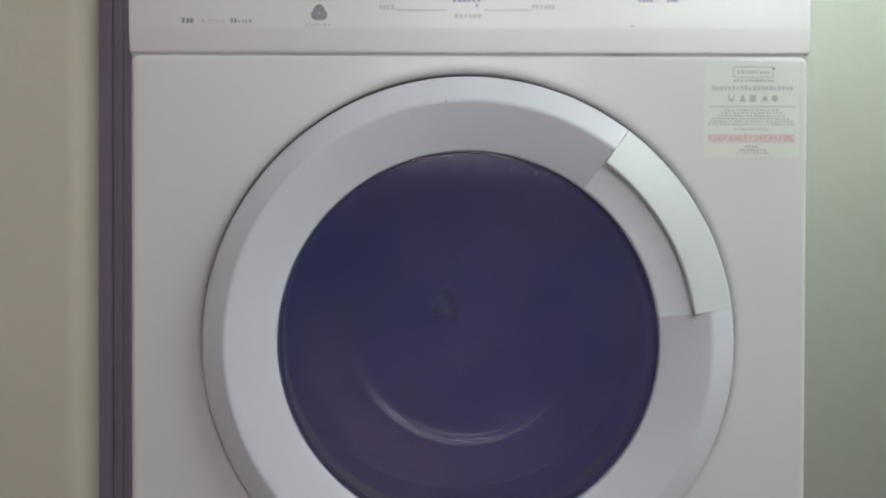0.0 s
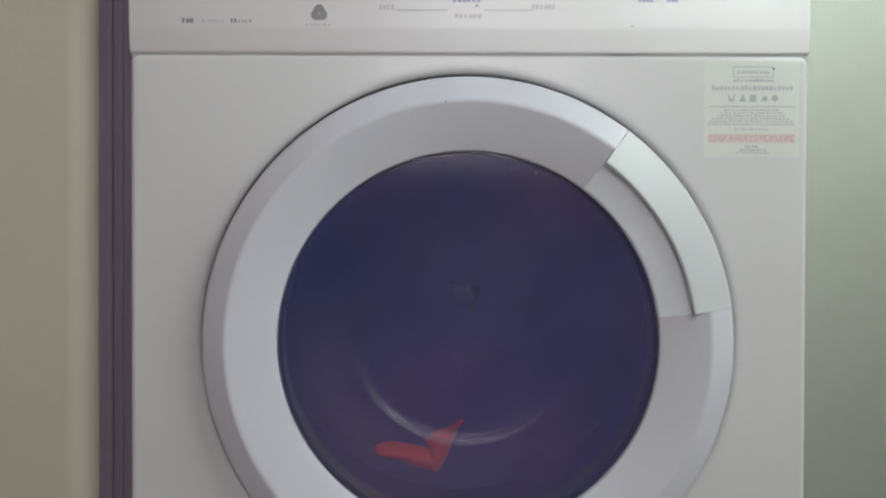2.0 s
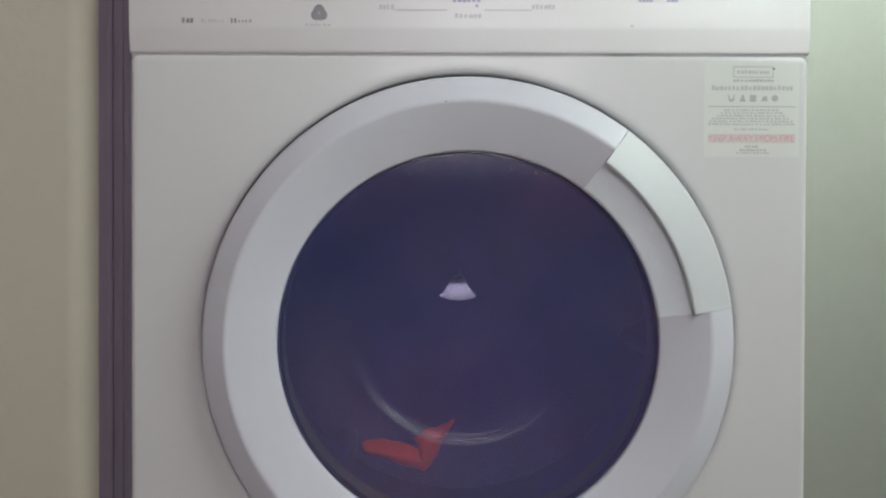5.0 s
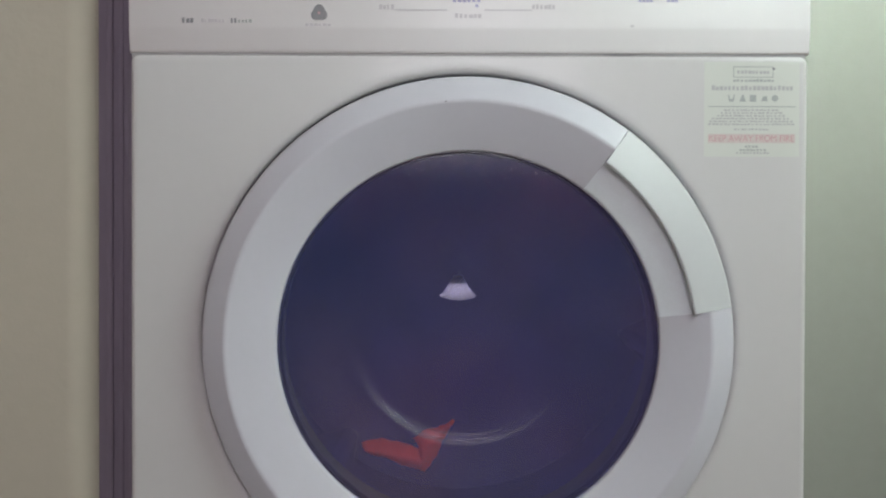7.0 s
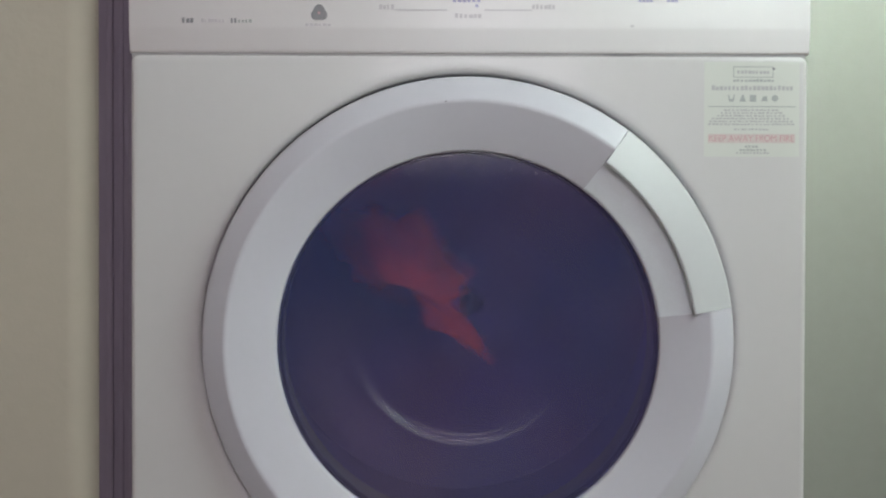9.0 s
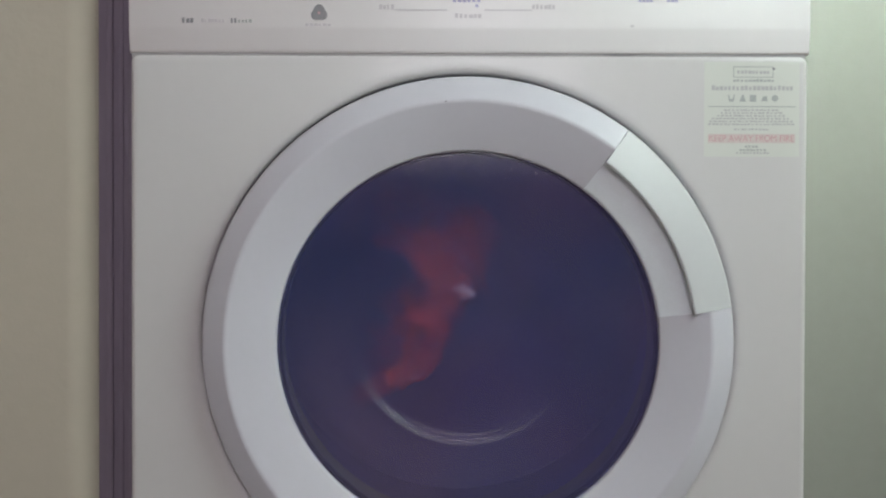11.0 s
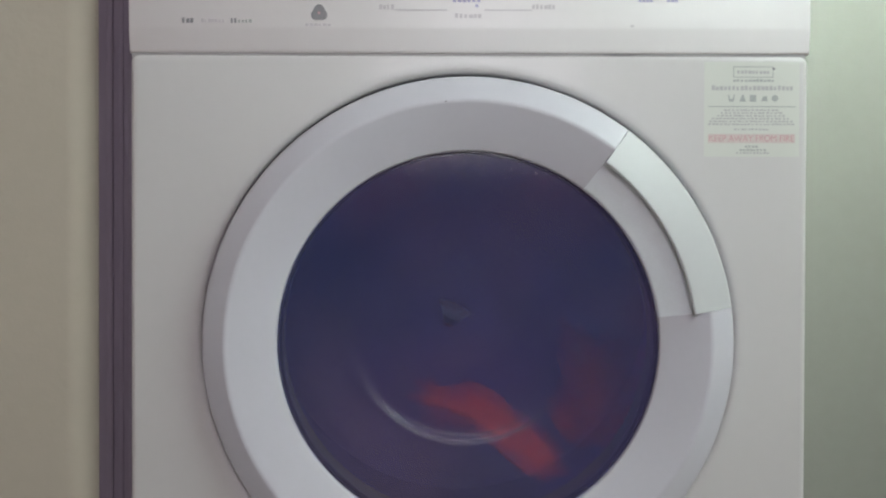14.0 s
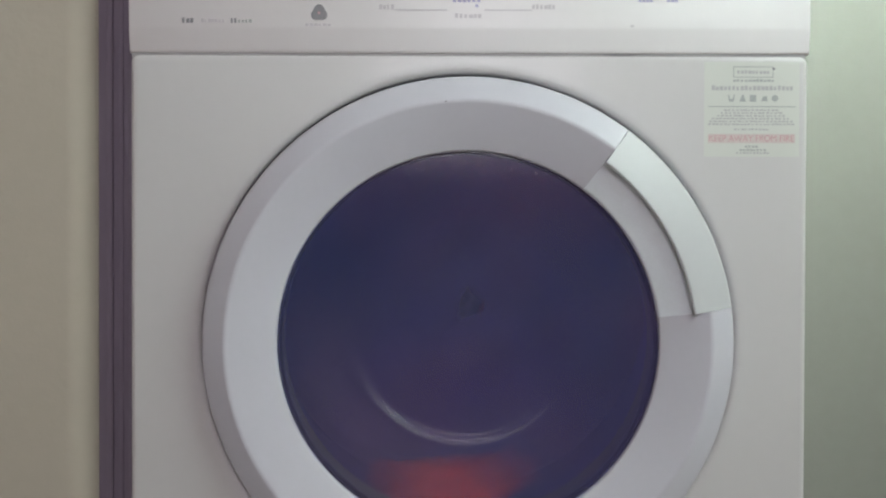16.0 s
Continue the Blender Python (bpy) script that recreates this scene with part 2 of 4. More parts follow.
# added lamp out of view; it brightens the top of the back wall
def added_pendant():
    root = tagged(empty("added_pendant", pose(0.64, 0.12, 1.30, 90)), "small white pendant lamp, switched on, added out of view to light the wall", "lamp")
    part("shade", lathe([(0.025, 0.10), (0.07, 0.06), (0.115, 0.0), (0.110, 0.0), (0.066, 0.056), (0.022, 0.094)], n=40), M_FRAME, root)
    part("bulb", lathe([(0.0005, 0.09), (0.015, 0.08), (0.034, 0.045), (0.026, 0.018), (0.0005, 0.010)], n=24), M_BULB, root)
    part("cable", lathe([(0.0005, 0.10), (0.004, 0.10), (0.004, ZC - 1.30), (0.0005, ZC - 1.30)], n=10), M_RUBBER, root)


added_pendant()

# ---- the tumble dryer ----
dryer = tagged(empty("tumble_dryer"), "white tumble dryer with a round dark glass door", "tumble dryer")
DX, DZ = -0.0008, 0.4672
AXIS = pose(DX, 0, DZ)
BX0, BX1, SEAM = -0.2976, 0.2975, 0.7195


def front_panel():
    """The enamelled front with its round opening and a shallow dip towards the door."""
    x0, x1, z0, z1, r = BX0, BX1, 0.09, SEAM, 0.008

    def outline(inset):
        pts = []
        for cx, cz, a0 in ((x1 - r, z1 - r, 0), (x0 + r, z1 - r, 90), (x0 + r, z0 + r, 180), (x1 - r, z0 + r, 270)):
            for i in range(7):
                a = radians(a0 + 15 * i)
                pts.append((cx + (r - inset) * math.cos(a), cz + (r - inset) * math.sin(a)))
        dense = []
        for i, p in enumerate(pts):
            q = pts[(i + 1) % len(pts)]
            n = max(1, int(math.dist(p, q) / 0.015))
            dense += [(p[0] + (q[0] - p[0]) * j / n, p[1] + (q[1] - p[1]) * j / n) for j in range(n)]
        return dense
    outer = outline(0.0)
    angles = [math.atan2(z - DZ, x - DX) for x, z in outer]
    bm = bmesh.new()

    def shrink(x, z, d):
        cx, cz = min(max(x, x0 + r), x1 - r), min(max(z, z0 + r), z1 - r)
        v = Vector((x - cx, z - cz))
        v = v.normalized() * d if v.length > 1e-9 else v
        return x - v.x, z - v.y
    loops = [[(x, 0.03, z) for x, z in outer], [(x, 0.0035, z) for x, z in outer]]
    for d, y in ((0.0010, 0.0012), (0.0034, 0.0)):
        loops.append([(p[0], y, p[1]) for p in (shrink(x, z, d) for x, z in outer)])
    last = loops[-1]
    for q in (0.04, 0.5):
        loops.append([(x + (DX + 0.2455 * math.cos(a) - x) * q, 0.0, z + (DZ + 0.2455 * math.sin(a) - z) * q) for (x, y, z), a in zip(last, angles)])
    for rad, y in ((0.2455, 0.0), (0.2405, 0.0), (0.2375, 0.0007), (0.2356, 0.0030), (0.2350, 0.0085), (0.205, 0.009), (0.205, 0.030)):
        loops.append([(DX + rad * math.cos(a), y, DZ + rad * math.sin(a)) for a in angles])
    made = [[bm.verts.new(p) for p in loop] for loop in loops]
    for p, q in zip(made, made[1:]):
        for i in range(len(p)):
            bm.faces.new((p[i], p[(i + 1) % len(p)], q[(i + 1) % len(p)], q[i]))
    part("front_panel", bm, M_ENAMEL, dryer, "white enamelled steel front", angle=60)


front_panel()


def fascia_panel():
    """The control panel: a flat face over a strip that leans back to the joint."""
    prof = rounded([(0.05, SEAM + 0.0008), (0.0, SEAM + 0.0008), (-0.0008, 0.7225), (-0.0032, 0.7415), (-0.0032, 0.842), (0.05, 0.842)], 0.0015, 3)
    bm = bmesh.new()
    cols = []
    for x, inset in ((-0.2985, 0.0025), (-0.2978, 0.0008), (-0.2965, 0.0), (0.2967, 0.0), (0.2980, 0.0008), (0.2987, 0.0025)):
        cols.append([bm.verts.new((x, y + inset, z)) for y, z in prof])
    for p, q in zip(cols, cols[1:]):
        for j in range(len(prof)):
            k = (j + 1) % len(prof)
            bm.faces.new((p[j], p[k], q[k], q[j]))
    bm.faces.new(cols[0])
    bm.faces.new(cols[-1])
    return part("control_panel", bm, M_FASCIA, dryer, "white plastic control panel")


fascia = fascia_panel()
part("seam_gasket", boxed(-0.296, 0.295, 0.0009, 0.03, SEAM - 0.004, SEAM + 0.004), M_JOINT, dryer, "dark joint under the control panel")
part("top_lid", boxed(-0.2985, 0.2987, 0.052, 0.575, 0.815, 0.850, bevel=0.004), M_ENAMEL, dryer)
part("side_panel", boxed(-0.2970, -0.290, 0.031, 0.57, 0.03, 0.814), M_ENAMEL, dryer)
part("side_panel", boxed(0.2887, 0.2957, 0.031, 0.57, 0.03, 0.814), M_ENAMEL, dryer)
part("back_panel", boxed(-0.289, 0.288, 0.56, 0.568, 0.03, 0.814), M_SHELL, dryer)
part("base_tray", boxed(-0.289, 0.288, 0.031, 0.559, 0.03, 0.04), M_SHELL, dryer)
part("plinth", boxed(-0.2968, 0.2955, 0.004, 0.03, 0.03, 0.0885, bevel=0.002), M_ENAMEL, dryer)
for fx in (-0.26, 0.26):
    for fy in (0.06, 0.53):
        part("foot", lathe([(0.0005, -0.016), (0.02, -0.016), (0.022, 0.012), (0.0005, 0.012)], n=20), M_RUBBER, dryer, "", pose(fx, fy, 0.016, -90))

# the door: ring, handle, grip recess, gasket and glass bowl
A0, A1 = 8.0, 53.2
door = part("door", lathe(rounded([(0.2291, 0.0080), (0.2309, -0.011), (0.2288, -0.0165), (0.2090, -0.0265), (0.2065, -0.0265), (0.1662, -0.0120), (0.1662, 0.0080)], 0.002), A1 + 0.12, A0 + 360 - 0.12, n=220), M_RING, dryer, "silver-white plastic round door ring", AXIS)
recess = part("grip_recess", lathe(rounded([(0.2250, 0.0080), (0.2250, -0.0060), (0.2100, -0.0150), (0.1980, -0.0212), (0.1860, -0.0178), (0.1662, -0.0122), (0.1662, 0.0080)], 0.003), A0 - 0.12, A1 + 0.12, n=60), M_RECESS, door, "shaded hollow behind the door handle")
part("handle", lathe(rounded([(0.2291, -0.0075), (0.2309, -0.012), (0.2288, -0.0170), (0.1948, -0.0285), (0.1928, -0.0275), (0.1945, -0.0235), (0.2070, -0.0190), (0.2180, -0.0075)], 0.0016), A0, A1, n=60), M_HANDLE, door, "pale curved grab handle")
# added black ring on the gap's floor, for the dark shadow line round the door
part("seal", lathe(rounded([(0.2322, 0.0030), (0.2346, 0.0036), (0.2347, 0.0082), (0.2312, 0.0082), (0.2312, 0.0060)], 0.0005)), M_RUBBER, dryer, "black ring that paints the shade in the gap round the door", AXIS)
part("gasket", lathe([(0.1661, -0.0064), (0.1661, 0.0060), (0.1646, 0.0060), (0.1648, -0.0062)]), M_RUBBER, door, "thin black seal round the glass")


def bowl():
    outer = [(0.1640, 0.0062), (0.152, 0.027), (0.132, 0.053), (0.112, 0.078)]
    for i in range(1, 13):
        a = radians(38 + 52 * i / 12)
        outer.append((0.1025 + 0.012 * math.cos(a), 0.0706 + 0.012 * math.sin(a)))
    outer += [(0.09, 0.0830), (0.06, 0.0835), (0.0005, 0.0840)]
    inner = [(max(r - 0.003, 0.0005), y + 0.004) for r, y in outer]
    return lathe(outer + inner[::-1], n=128)


bowl_glass = part("glass_bowl", bowl(), M_BOWL, door, "clear glass bowl with a painted grey sheen", angle=80)
bowl_glass.visible_shadow = False


def glint_arc(rad, y, a0, a1, thick):
    """A pale arc that paints the highlight along the lower rim of the bowl, thinning out at both ends."""
    bm = bmesh.new()
    rings = []
    for i in range(61):
        a, w = radians(a0 + (a1 - a0) * i / 60), thick * math.sin(math.pi * (i + 0.3) / 60.6) ** 0.7
        rings.append([bm.verts.new(((rad + w * math.cos(b)) * math.cos(a), y + 0.4 * w * math.sin(b), (rad + w * math.cos(b)) * math.sin(a))) for b in [math.pi * k / 4 for k in range(8)]])
    for p, q in zip(rings, rings[1:]):
        for k in range(8):
            bm.faces.new((p[k], p[(k + 1) % 8], q[(k + 1) % 8], q[k]))
    bm.faces.new(rings[0])
    bm.faces.new(rings[-1])
    return bm


# two added arcs in place of the long reflection in the bowl
part("glint_arc", glint_arc(0.1085, 0.0775, 196, 325, 0.0026), M_GLINT, bowl_glass, "thin pale arc standing in for a reflection on the bowl", angle=80)
part("glint_arc", glint_arc(0.1010, 0.0806, 225, 312, 0.0014), M_GLINT, bowl_glass, "thin pale arc standing in for a reflection on the bowl", angle=80)
pane = part("glass_pane", lathe([(0.1660, -0.0094), (0.140, -0.0098), (0.090, -0.0103), (0.0004, -0.0106), (0.0004, -0.0076), (0.090, -0.0073), (0.140, -0.0070), (0.1660, -0.0066)], n=128), M_GLASS, door, "smoked outer glass with a painted blue haze", angle=80)
pane.visible_shadow = False

# the drum and what belongs to it
part("drum_front_ring", lathe([(0.172, 0.014), (0.172, 0.060), (0.190, 0.105), (0.272, 0.112), (0.272, 0.108), (0.194, 0.100), (0.178, 0.055), (0.178, 0.014)], n=96), M_BULKHEAD, dryer, "dark grey fixed ring before the drum", AXIS)
drum = part("drum", lathe([(0.268, 0.116), (0.268, 0.470), (0.240, 0.488), (0.150, 0.488), (0.120, 0.476), (0.070, 0.476), (0.055, 0.486), (0.0005, 0.488), (0.0005, 0.500), (0.272, 0.500), (0.274, 0.116)], n=96), M_DRUM, dryer, "dull dark blue enamelled drum", AXIS)


def lifter():
    bm = bmesh.new()
    rows = []
    for i in range(15):
        y = 0.135 + 0.32 * i / 14
        h = 0.045 * min(1.0, math.sin(math.pi * (i + 0.6) / 15.2) * 2.2)
        rows.append([bm.verts.new((x, y, -0.267 + h * k)) for x, k in ((-0.035, -0.02), (-0.024, 0.35), (-0.010, 0.9), (0.0, 1.0), (0.010, 0.9), (0.024, 0.35), (0.035, -0.02))])
    for p, q in zip(rows, rows[1:]):
        for j in range(6):
            bm.faces.new((p[j], p[j + 1], q[j + 1], q[j]))
        bm.faces.new((p[0], q[0], q[6], p[6]))
    bm.faces.new(rows[0])
    bm.faces.new(rows[-1])
    return bm


for k in range(3):
    part("lifter", lifter(), M_DRUM, drum, "", pose(0, 0, 0, 0, 120 * k + 40, 0))


def hub_plate():
    """The pressed bright facet on the drum's hub: narrow outside, wide and curved inside."""
    bm = bmesh.new()
    rows = ((0.047, 0.012, 0.0018), (0.040, 0.019, 0.0008), (0.032, 0.028, 0.0002), (0.022, 0.041, 0.0), (0.010, 0.056, 0.0))
    front, back = [], []
    for i in range(9):
        u = i / 8 - 0.5
        for lst, dy in ((front, 0.0), (back, 0.004)):
            lst.append([bm.verts.new((u * w, y + dy, z + (0.007 * abs(2 * u) ** 2 if z < 0.015 else 0.0))) for z, w, y in rows])
    for i in range(8):
        for j in range(4):
            bm.faces.new((front[i][j], front[i + 1][j], front[i + 1][j + 1], front[i][j + 1]))
            bm.faces.new((back[i][j], back[i + 1][j], back[i + 1][j + 1], back[i][j + 1]))
        bm.faces.new((front[i][0], front[i + 1][0], back[i + 1][0], back[i][0]))
        bm.faces.new((front[i][4], front[i + 1][4], back[i + 1][4], back[i][4]))
    for i in (0, 8):
        for j in range(4):
            bm.faces.new((front[i][j], front[i][j + 1], back[i][j + 1], back[i][j]))
    return bm


part("hub_facet", hub_plate(), M_HUB, drum, "bright pressed steel facet", pose(0, 0.473, -0.008, -6.0))
speck_mesh = finish("lint_speck", lathe([(0.0001, -0.0005), (0.0006, -0.0004), (0.0008, 0.0), (0.0001, 0.0002)], n=7), M_SPECK)
for i in range(14):
    ob = new("lint_speck", speck_mesh)
    ob.parent = bowl_glass
    ob.matrix_basis = pose(random.uniform(-0.055, 0.062), 0.0821, random.uniform(0.045, 0.092))

# prints on the control panel and the label
FY = -0.0036


def mark(name, x0, x1, z0, z1, mat, parent, y=FY, label=""):
    part(name, boxed(x0, x1, y, y + 0.0005, z0, z1), mat, parent, label)


def word_bars(x0, x1, z0, z1, n, mat, parent, y, seed, name="print_bar"):
    """Unreadable small writing as a row of short bars in one mesh."""
    rng = random.Random(seed)
    bm = bmesh.new()
    step = (x1 - x0) / n
    for i in range(n):
        w = step * rng.uniform(0.55, 0.9)
        h = (z1 - z0) * rng.uniform(0.7, 1.0)
        box(bm, x0 + i * step, x0 + i * step + w, y, y + 0.0004, z0, z0 + h)
    part(name, bm, mat, parent)

word_bars(-0.2511, -0.2402, 0.7454, 0.7503, 3, M_DARK_INK, fascia, -0.0036, 1)
word_bars(-0.2343, -0.2135, 0.7458, 0.7493, 7, M_FAINT_INK, fascia, -0.0036, 2)
word_bars(-0.2086, -0.2026, 0.7454, 0.7503, 2, M_DARK_INK, fascia, -0.0036, 3)
word_bars(-0.2021, -0.1898, 0.7458, 0.7488, 4, M_INK, fascia, -0.0036, 4)
word_bars(-0.1433, -0.1205, 0.7429, 0.7454, 6, M_FAINT_INK, fascia, -0.0036, 5)
word_bars(-0.1557, -0.1176, 0.7656, 0.7681, 8, M_FAINT_INK, fascia, -0.0036, 15)
word_bars(-0.0790, -0.0651, 0.7577, 0.7622, 4, M_FAINT_INK, fascia, -0.0036, 6)
mark("scale_line", -0.0651, -0.0196, 0.7567, 0.7577, M_FAINT_INK, fascia, -0.0036)
word_bars(-0.0147, 0.0110, 0.7641, 0.7686, 6, M_BLUE_INK, fascia, -0.0036, 7)
mark("scale_dot", 0.0051, 0.0076, 0.7597, 0.7622, M_BLUE_INK, fascia, -0.0036)
word_bars(-0.0127, 0.0115, 0.7503, 0.7543, 6, M_FAINT_INK, fascia, -0.0036, 8)
mark("scale_line", 0.0130, 0.0546, 0.7567, 0.7577, M_FAINT_INK, fascia, -0.0036)
word_bars(0.0546, 0.0758, 0.7582, 0.7627, 6, M_FAINT_INK, fascia, -0.0036, 9)
word_bars(0.1475, 0.1604, 0.7646, 0.7686, 4, M_BLUE_INK, fascia, -0.0036, 10)
word_bars(0.1723, 0.1827, 0.7646, 0.7686, 3, M_BLUE_INK, fascia, -0.0036, 11)
mark("scuff_mark", 0.1406, 0.1436, 0.7429, 0.7444, M_FAINT_INK, fascia, -0.0036)


def emblem():
    """A rounded triangular emblem with a small reddish dot."""
    bm = bmesh.new()
    ring = []
    for i in range(36):
        a = 2 * math.pi * i / 36
        r = 0.0068 * (1 - 0.13 * math.cos(3 * (a - math.pi / 2) + math.pi))
        ring.append((r * math.cos(a), r * math.sin(a)))
    f = [bm.verts.new((x, 0, z)) for x, z in ring]
    b = [bm.verts.new((x, 0.0005, z)) for x, z in ring]
    bm.faces.new(f)
    bm.faces.new(b[::-1])
    for i in range(36):
        bm.faces.new((f[i], f[(i + 1) % 36], b[(i + 1) % 36], b[i]))
    ob = part("emblem", bm, M_DARK_INK, fascia, "dark grey rounded emblem", pose(-0.1314, -0.0036, 0.7543))
    part("emblem_dot", lathe([(0.0002, -0.0003), (0.0011, -0.0003), (0.0011, 0.0002), (0.0002, 0.0002)], n=12), M_RED_INK, ob)


emblem()

LY = -0.0004
label = part("care_label", boxed(0.2063, 0.2898, -0.00025, 0.0003, 0.6304, 0.7134), M_LABEL, dryer, "cream printed care label")
mark("label_box", 0.2316, 0.2668, 0.7086, 0.7094, M_INK, label, -0.0004)
mark("label_box", 0.2316, 0.2668, 0.6997, 0.7004, M_INK, label, -0.0004)
mark("label_box", 0.2316, 0.2323, 0.7004, 0.7086, M_INK, label, -0.0004)
mark("label_box", 0.2661, 0.2668, 0.7004, 0.7086, M_INK, label, -0.0004)
word_bars(0.2351, 0.2644, 0.7029, 0.7064, 9, M_PALE_INK, label, -0.0004, 21)
mark("label_dot", 0.2658, 0.2683, 0.7064, 0.7084, M_DARK_INK, label, -0.0004)
word_bars(0.2316, 0.2683, 0.6960, 0.6984, 11, M_INK, label, -0.0004, 22)
word_bars(0.2127, 0.2852, 0.6885, 0.6930, 20, M_PALE_INK, label, -0.0004, 23)
mark("label_line", 0.2097, 0.2867, 0.6738, 0.6746, M_INK, label, -0.0004)
word_bars(0.2236, 0.2723, 0.6704, 0.6721, 14, M_PALE_INK, label, -0.0004, 30)
word_bars(0.2207, 0.2753, 0.6680, 0.6696, 15, M_PALE_INK, label, -0.0004, 31)
word_bars(0.2177, 0.2783, 0.6655, 0.6672, 17, M_PALE_INK, label, -0.0004, 32)
word_bars(0.2127, 0.2822, 0.6630, 0.6647, 20, M_PALE_INK, label, -0.0004, 33)
word_bars(0.2107, 0.2852, 0.6605, 0.6622, 21, M_PALE_INK, label, -0.0004, 34)
word_bars(0.2097, 0.2862, 0.6580, 0.6597, 22, M_PALE_INK, label, -0.0004, 35)
word_bars(0.2326, 0.2634, 0.6535, 0.6552, 10, M_PALE_INK, label, -0.0004, 40)
mark("red_band", 0.2097, 0.2862, 0.6423, 0.6503, M_PINK_INK, label, -0.0004, "pale red warning band")
word_bars(0.2420, 0.2544, 0.6384, 0.6403, 4, M_INK, label, -0.0004, 41)
word_bars(0.2375, 0.2614, 0.6354, 0.6374, 8, M_INK, label, -0.0004, 42)
word_bars(0.2346, 0.2644, 0.6329, 0.6346, 10, M_PALE_INK, label, -0.0004, 43)


def care_symbol(kind, x, z, h=0.0030):
    """Small outlined care symbols: tub, triangle, square, cloth, circle."""
    if kind == "tub":
        pts = [(-1, 1), (-0.7, -1), (0.7, -1), (1, 1), (0.6, 1), (0.45, -0.2), (-0.45, -0.2), (-0.6, 1)]
    elif kind == "triangle":
        pts = [(-1, -1), (1, -1), (0.15, 1), (-0.15, 1)]
    elif kind == "circle":
        pts = [(math.cos(radians(a)), math.sin(radians(a))) for a in range(0, 360, 30)]
    elif kind == "iron":
        pts = [(-1, -0.9), (1, -0.9), (0.8, 0.5), (-0.2, 0.7)]
    else:
        pts = [(-0.95, -1), (0.95, -1), (0.95, 1), (-0.95, 1)]
    bm = bmesh.new()
    f = [bm.verts.new((x + a * h, LY, z + b * h)) for a, b in pts]
    g = [bm.verts.new((x + a * h, LY + 0.0004, z + b * h)) for a, b in pts]
    bm.faces.new(f)
    bm.faces.new(g[::-1])
    for i in range(len(pts)):
        k = (i + 1) % len(pts)
        bm.faces.new((f[i], f[k], g[k], g[i]))
    part("care_symbol", bm, M_INK, label)


for kind, x in (("tub", 0.2301), ("triangle", 0.2400), ("square", 0.2490), ("iron", 0.2589), ("circle", 0.2683)):
    care_symbol(kind, x, 0.6816)


def writing(words, x0, x1, z, size, mat, parent):
    """Raised thin lettering, fitted to its true width."""
    cu = bpy.data.curves.new("writing", "FONT")
    cu.body, cu.size, cu.extrude = words, size, 0.0001
    tmp = bpy.data.objects.new("writing", cu)
    scene.collection.objects.link(tmp)
    bpy.context.view_layer.update()
    me = bpy.data.meshes.new_from_object(tmp.evaluated_get(bpy.context.evaluated_depsgraph_get()))
    bpy.data.objects.remove(tmp)
    xs = [v.co.x for v in me.vertices]
    k = (x1 - x0) / (max(xs) - min(xs))
    for v in me.vertices:
        v.co = ((v.co.x - min(xs)) * k + x0, LY - 0.0001 - v.co.z, z + v.co.y)
    me.materials.append(mat)
    ob = new("lettering", me)
    ob.parent = parent
    return ob


writing("KEEP AWAY FROM FIRE", 0.2107, 0.2852, 0.6438, 0.0078, M_RED_INK, label)


# small chips and scuffs
part("chip", boxed(-0.0206, -0.0190, -0.0269, -0.0255, 0.2060, 0.2072), M_DARK_INK, door, "small dark chip")
for x, w in ((0.122, 0.012), (0.139, 0.004)):
    part("seam_scuff", boxed(x, x + w, -0.0004, 0.002, SEAM - 0.0001, SEAM + 0.0003), M_DARK_INK, dryer, "dark grime in the joint")

# ---- the laundry ----
garment = tagged(empty("laundry", pose(0, 0, 0)), "crumpled red cotton garment tumbling in the drum", "laundry")


def cloth_patch(seed, length, width, nx=22, ny=18):
    """A crumpled, ragged patch of cloth with folds, in the x-z plane."""
    bm = bmesh.new()
    off = Vector((seed * 7.3, seed * 3.1, seed * 1.7))
    grid = []
    for i in range(nx + 1):
        u = i / nx * 2 - 1
        col = []
        for j in range(ny + 1):
            v = j / ny * 2 - 1
            edge = 1 - 0.30 * abs(u) ** 3 - 0.28 * noise.noise(Vector((u * 2.1, v * 0.6, 0)) + off)
            side = 1 - 0.25 * abs(v) ** 3 + 0.25 * noise.noise(Vector((u * 0.6, v * 2.3, 5)) + off)
            x, z = u * length / 2 * side, v * width / 2 * edge
            p = Vector((x, 0, z))
            fold = 0.012 * noise.noise(Vector((x * 16, z * 30, 2)) + off) + 0.007 * noise.noise(Vector((x * 50, z * 28, 4)) + off)
            y = fold + 0.012 * u * u + 0.008 * v * v * math.sin(seed)
            col.append((x + 0.006 * noise.noise(p * 40 + off), y, z + 0.006 * noise.noise(p * 45 - off)))
        grid.append(col)
    layers = []
    for dy in (0.0, 0.003):
        layers.append([[bm.verts.new((x, y + dy, z)) for x, y, z in col] for col in grid])
    f, b = layers
    for i in range(nx):
        for j in range(ny):
            bm.faces.new((f[i][j], f[i + 1][j], f[i + 1][j + 1], f[i][j + 1]))
            bm.faces.new((b[i][j + 1], b[i + 1][j + 1], b[i + 1][j], b[i][j]))
    for i in range(nx):
        for j in (0, ny):
            bm.faces.new((f[i][j], f[i + 1][j], b[i + 1][j], b[i][j]))
    for j in range(ny):
        for i in (0, nx):
            bm.faces.new((f[i][j], f[i][j + 1], b[i][j + 1], b[i][j]))
    return bm


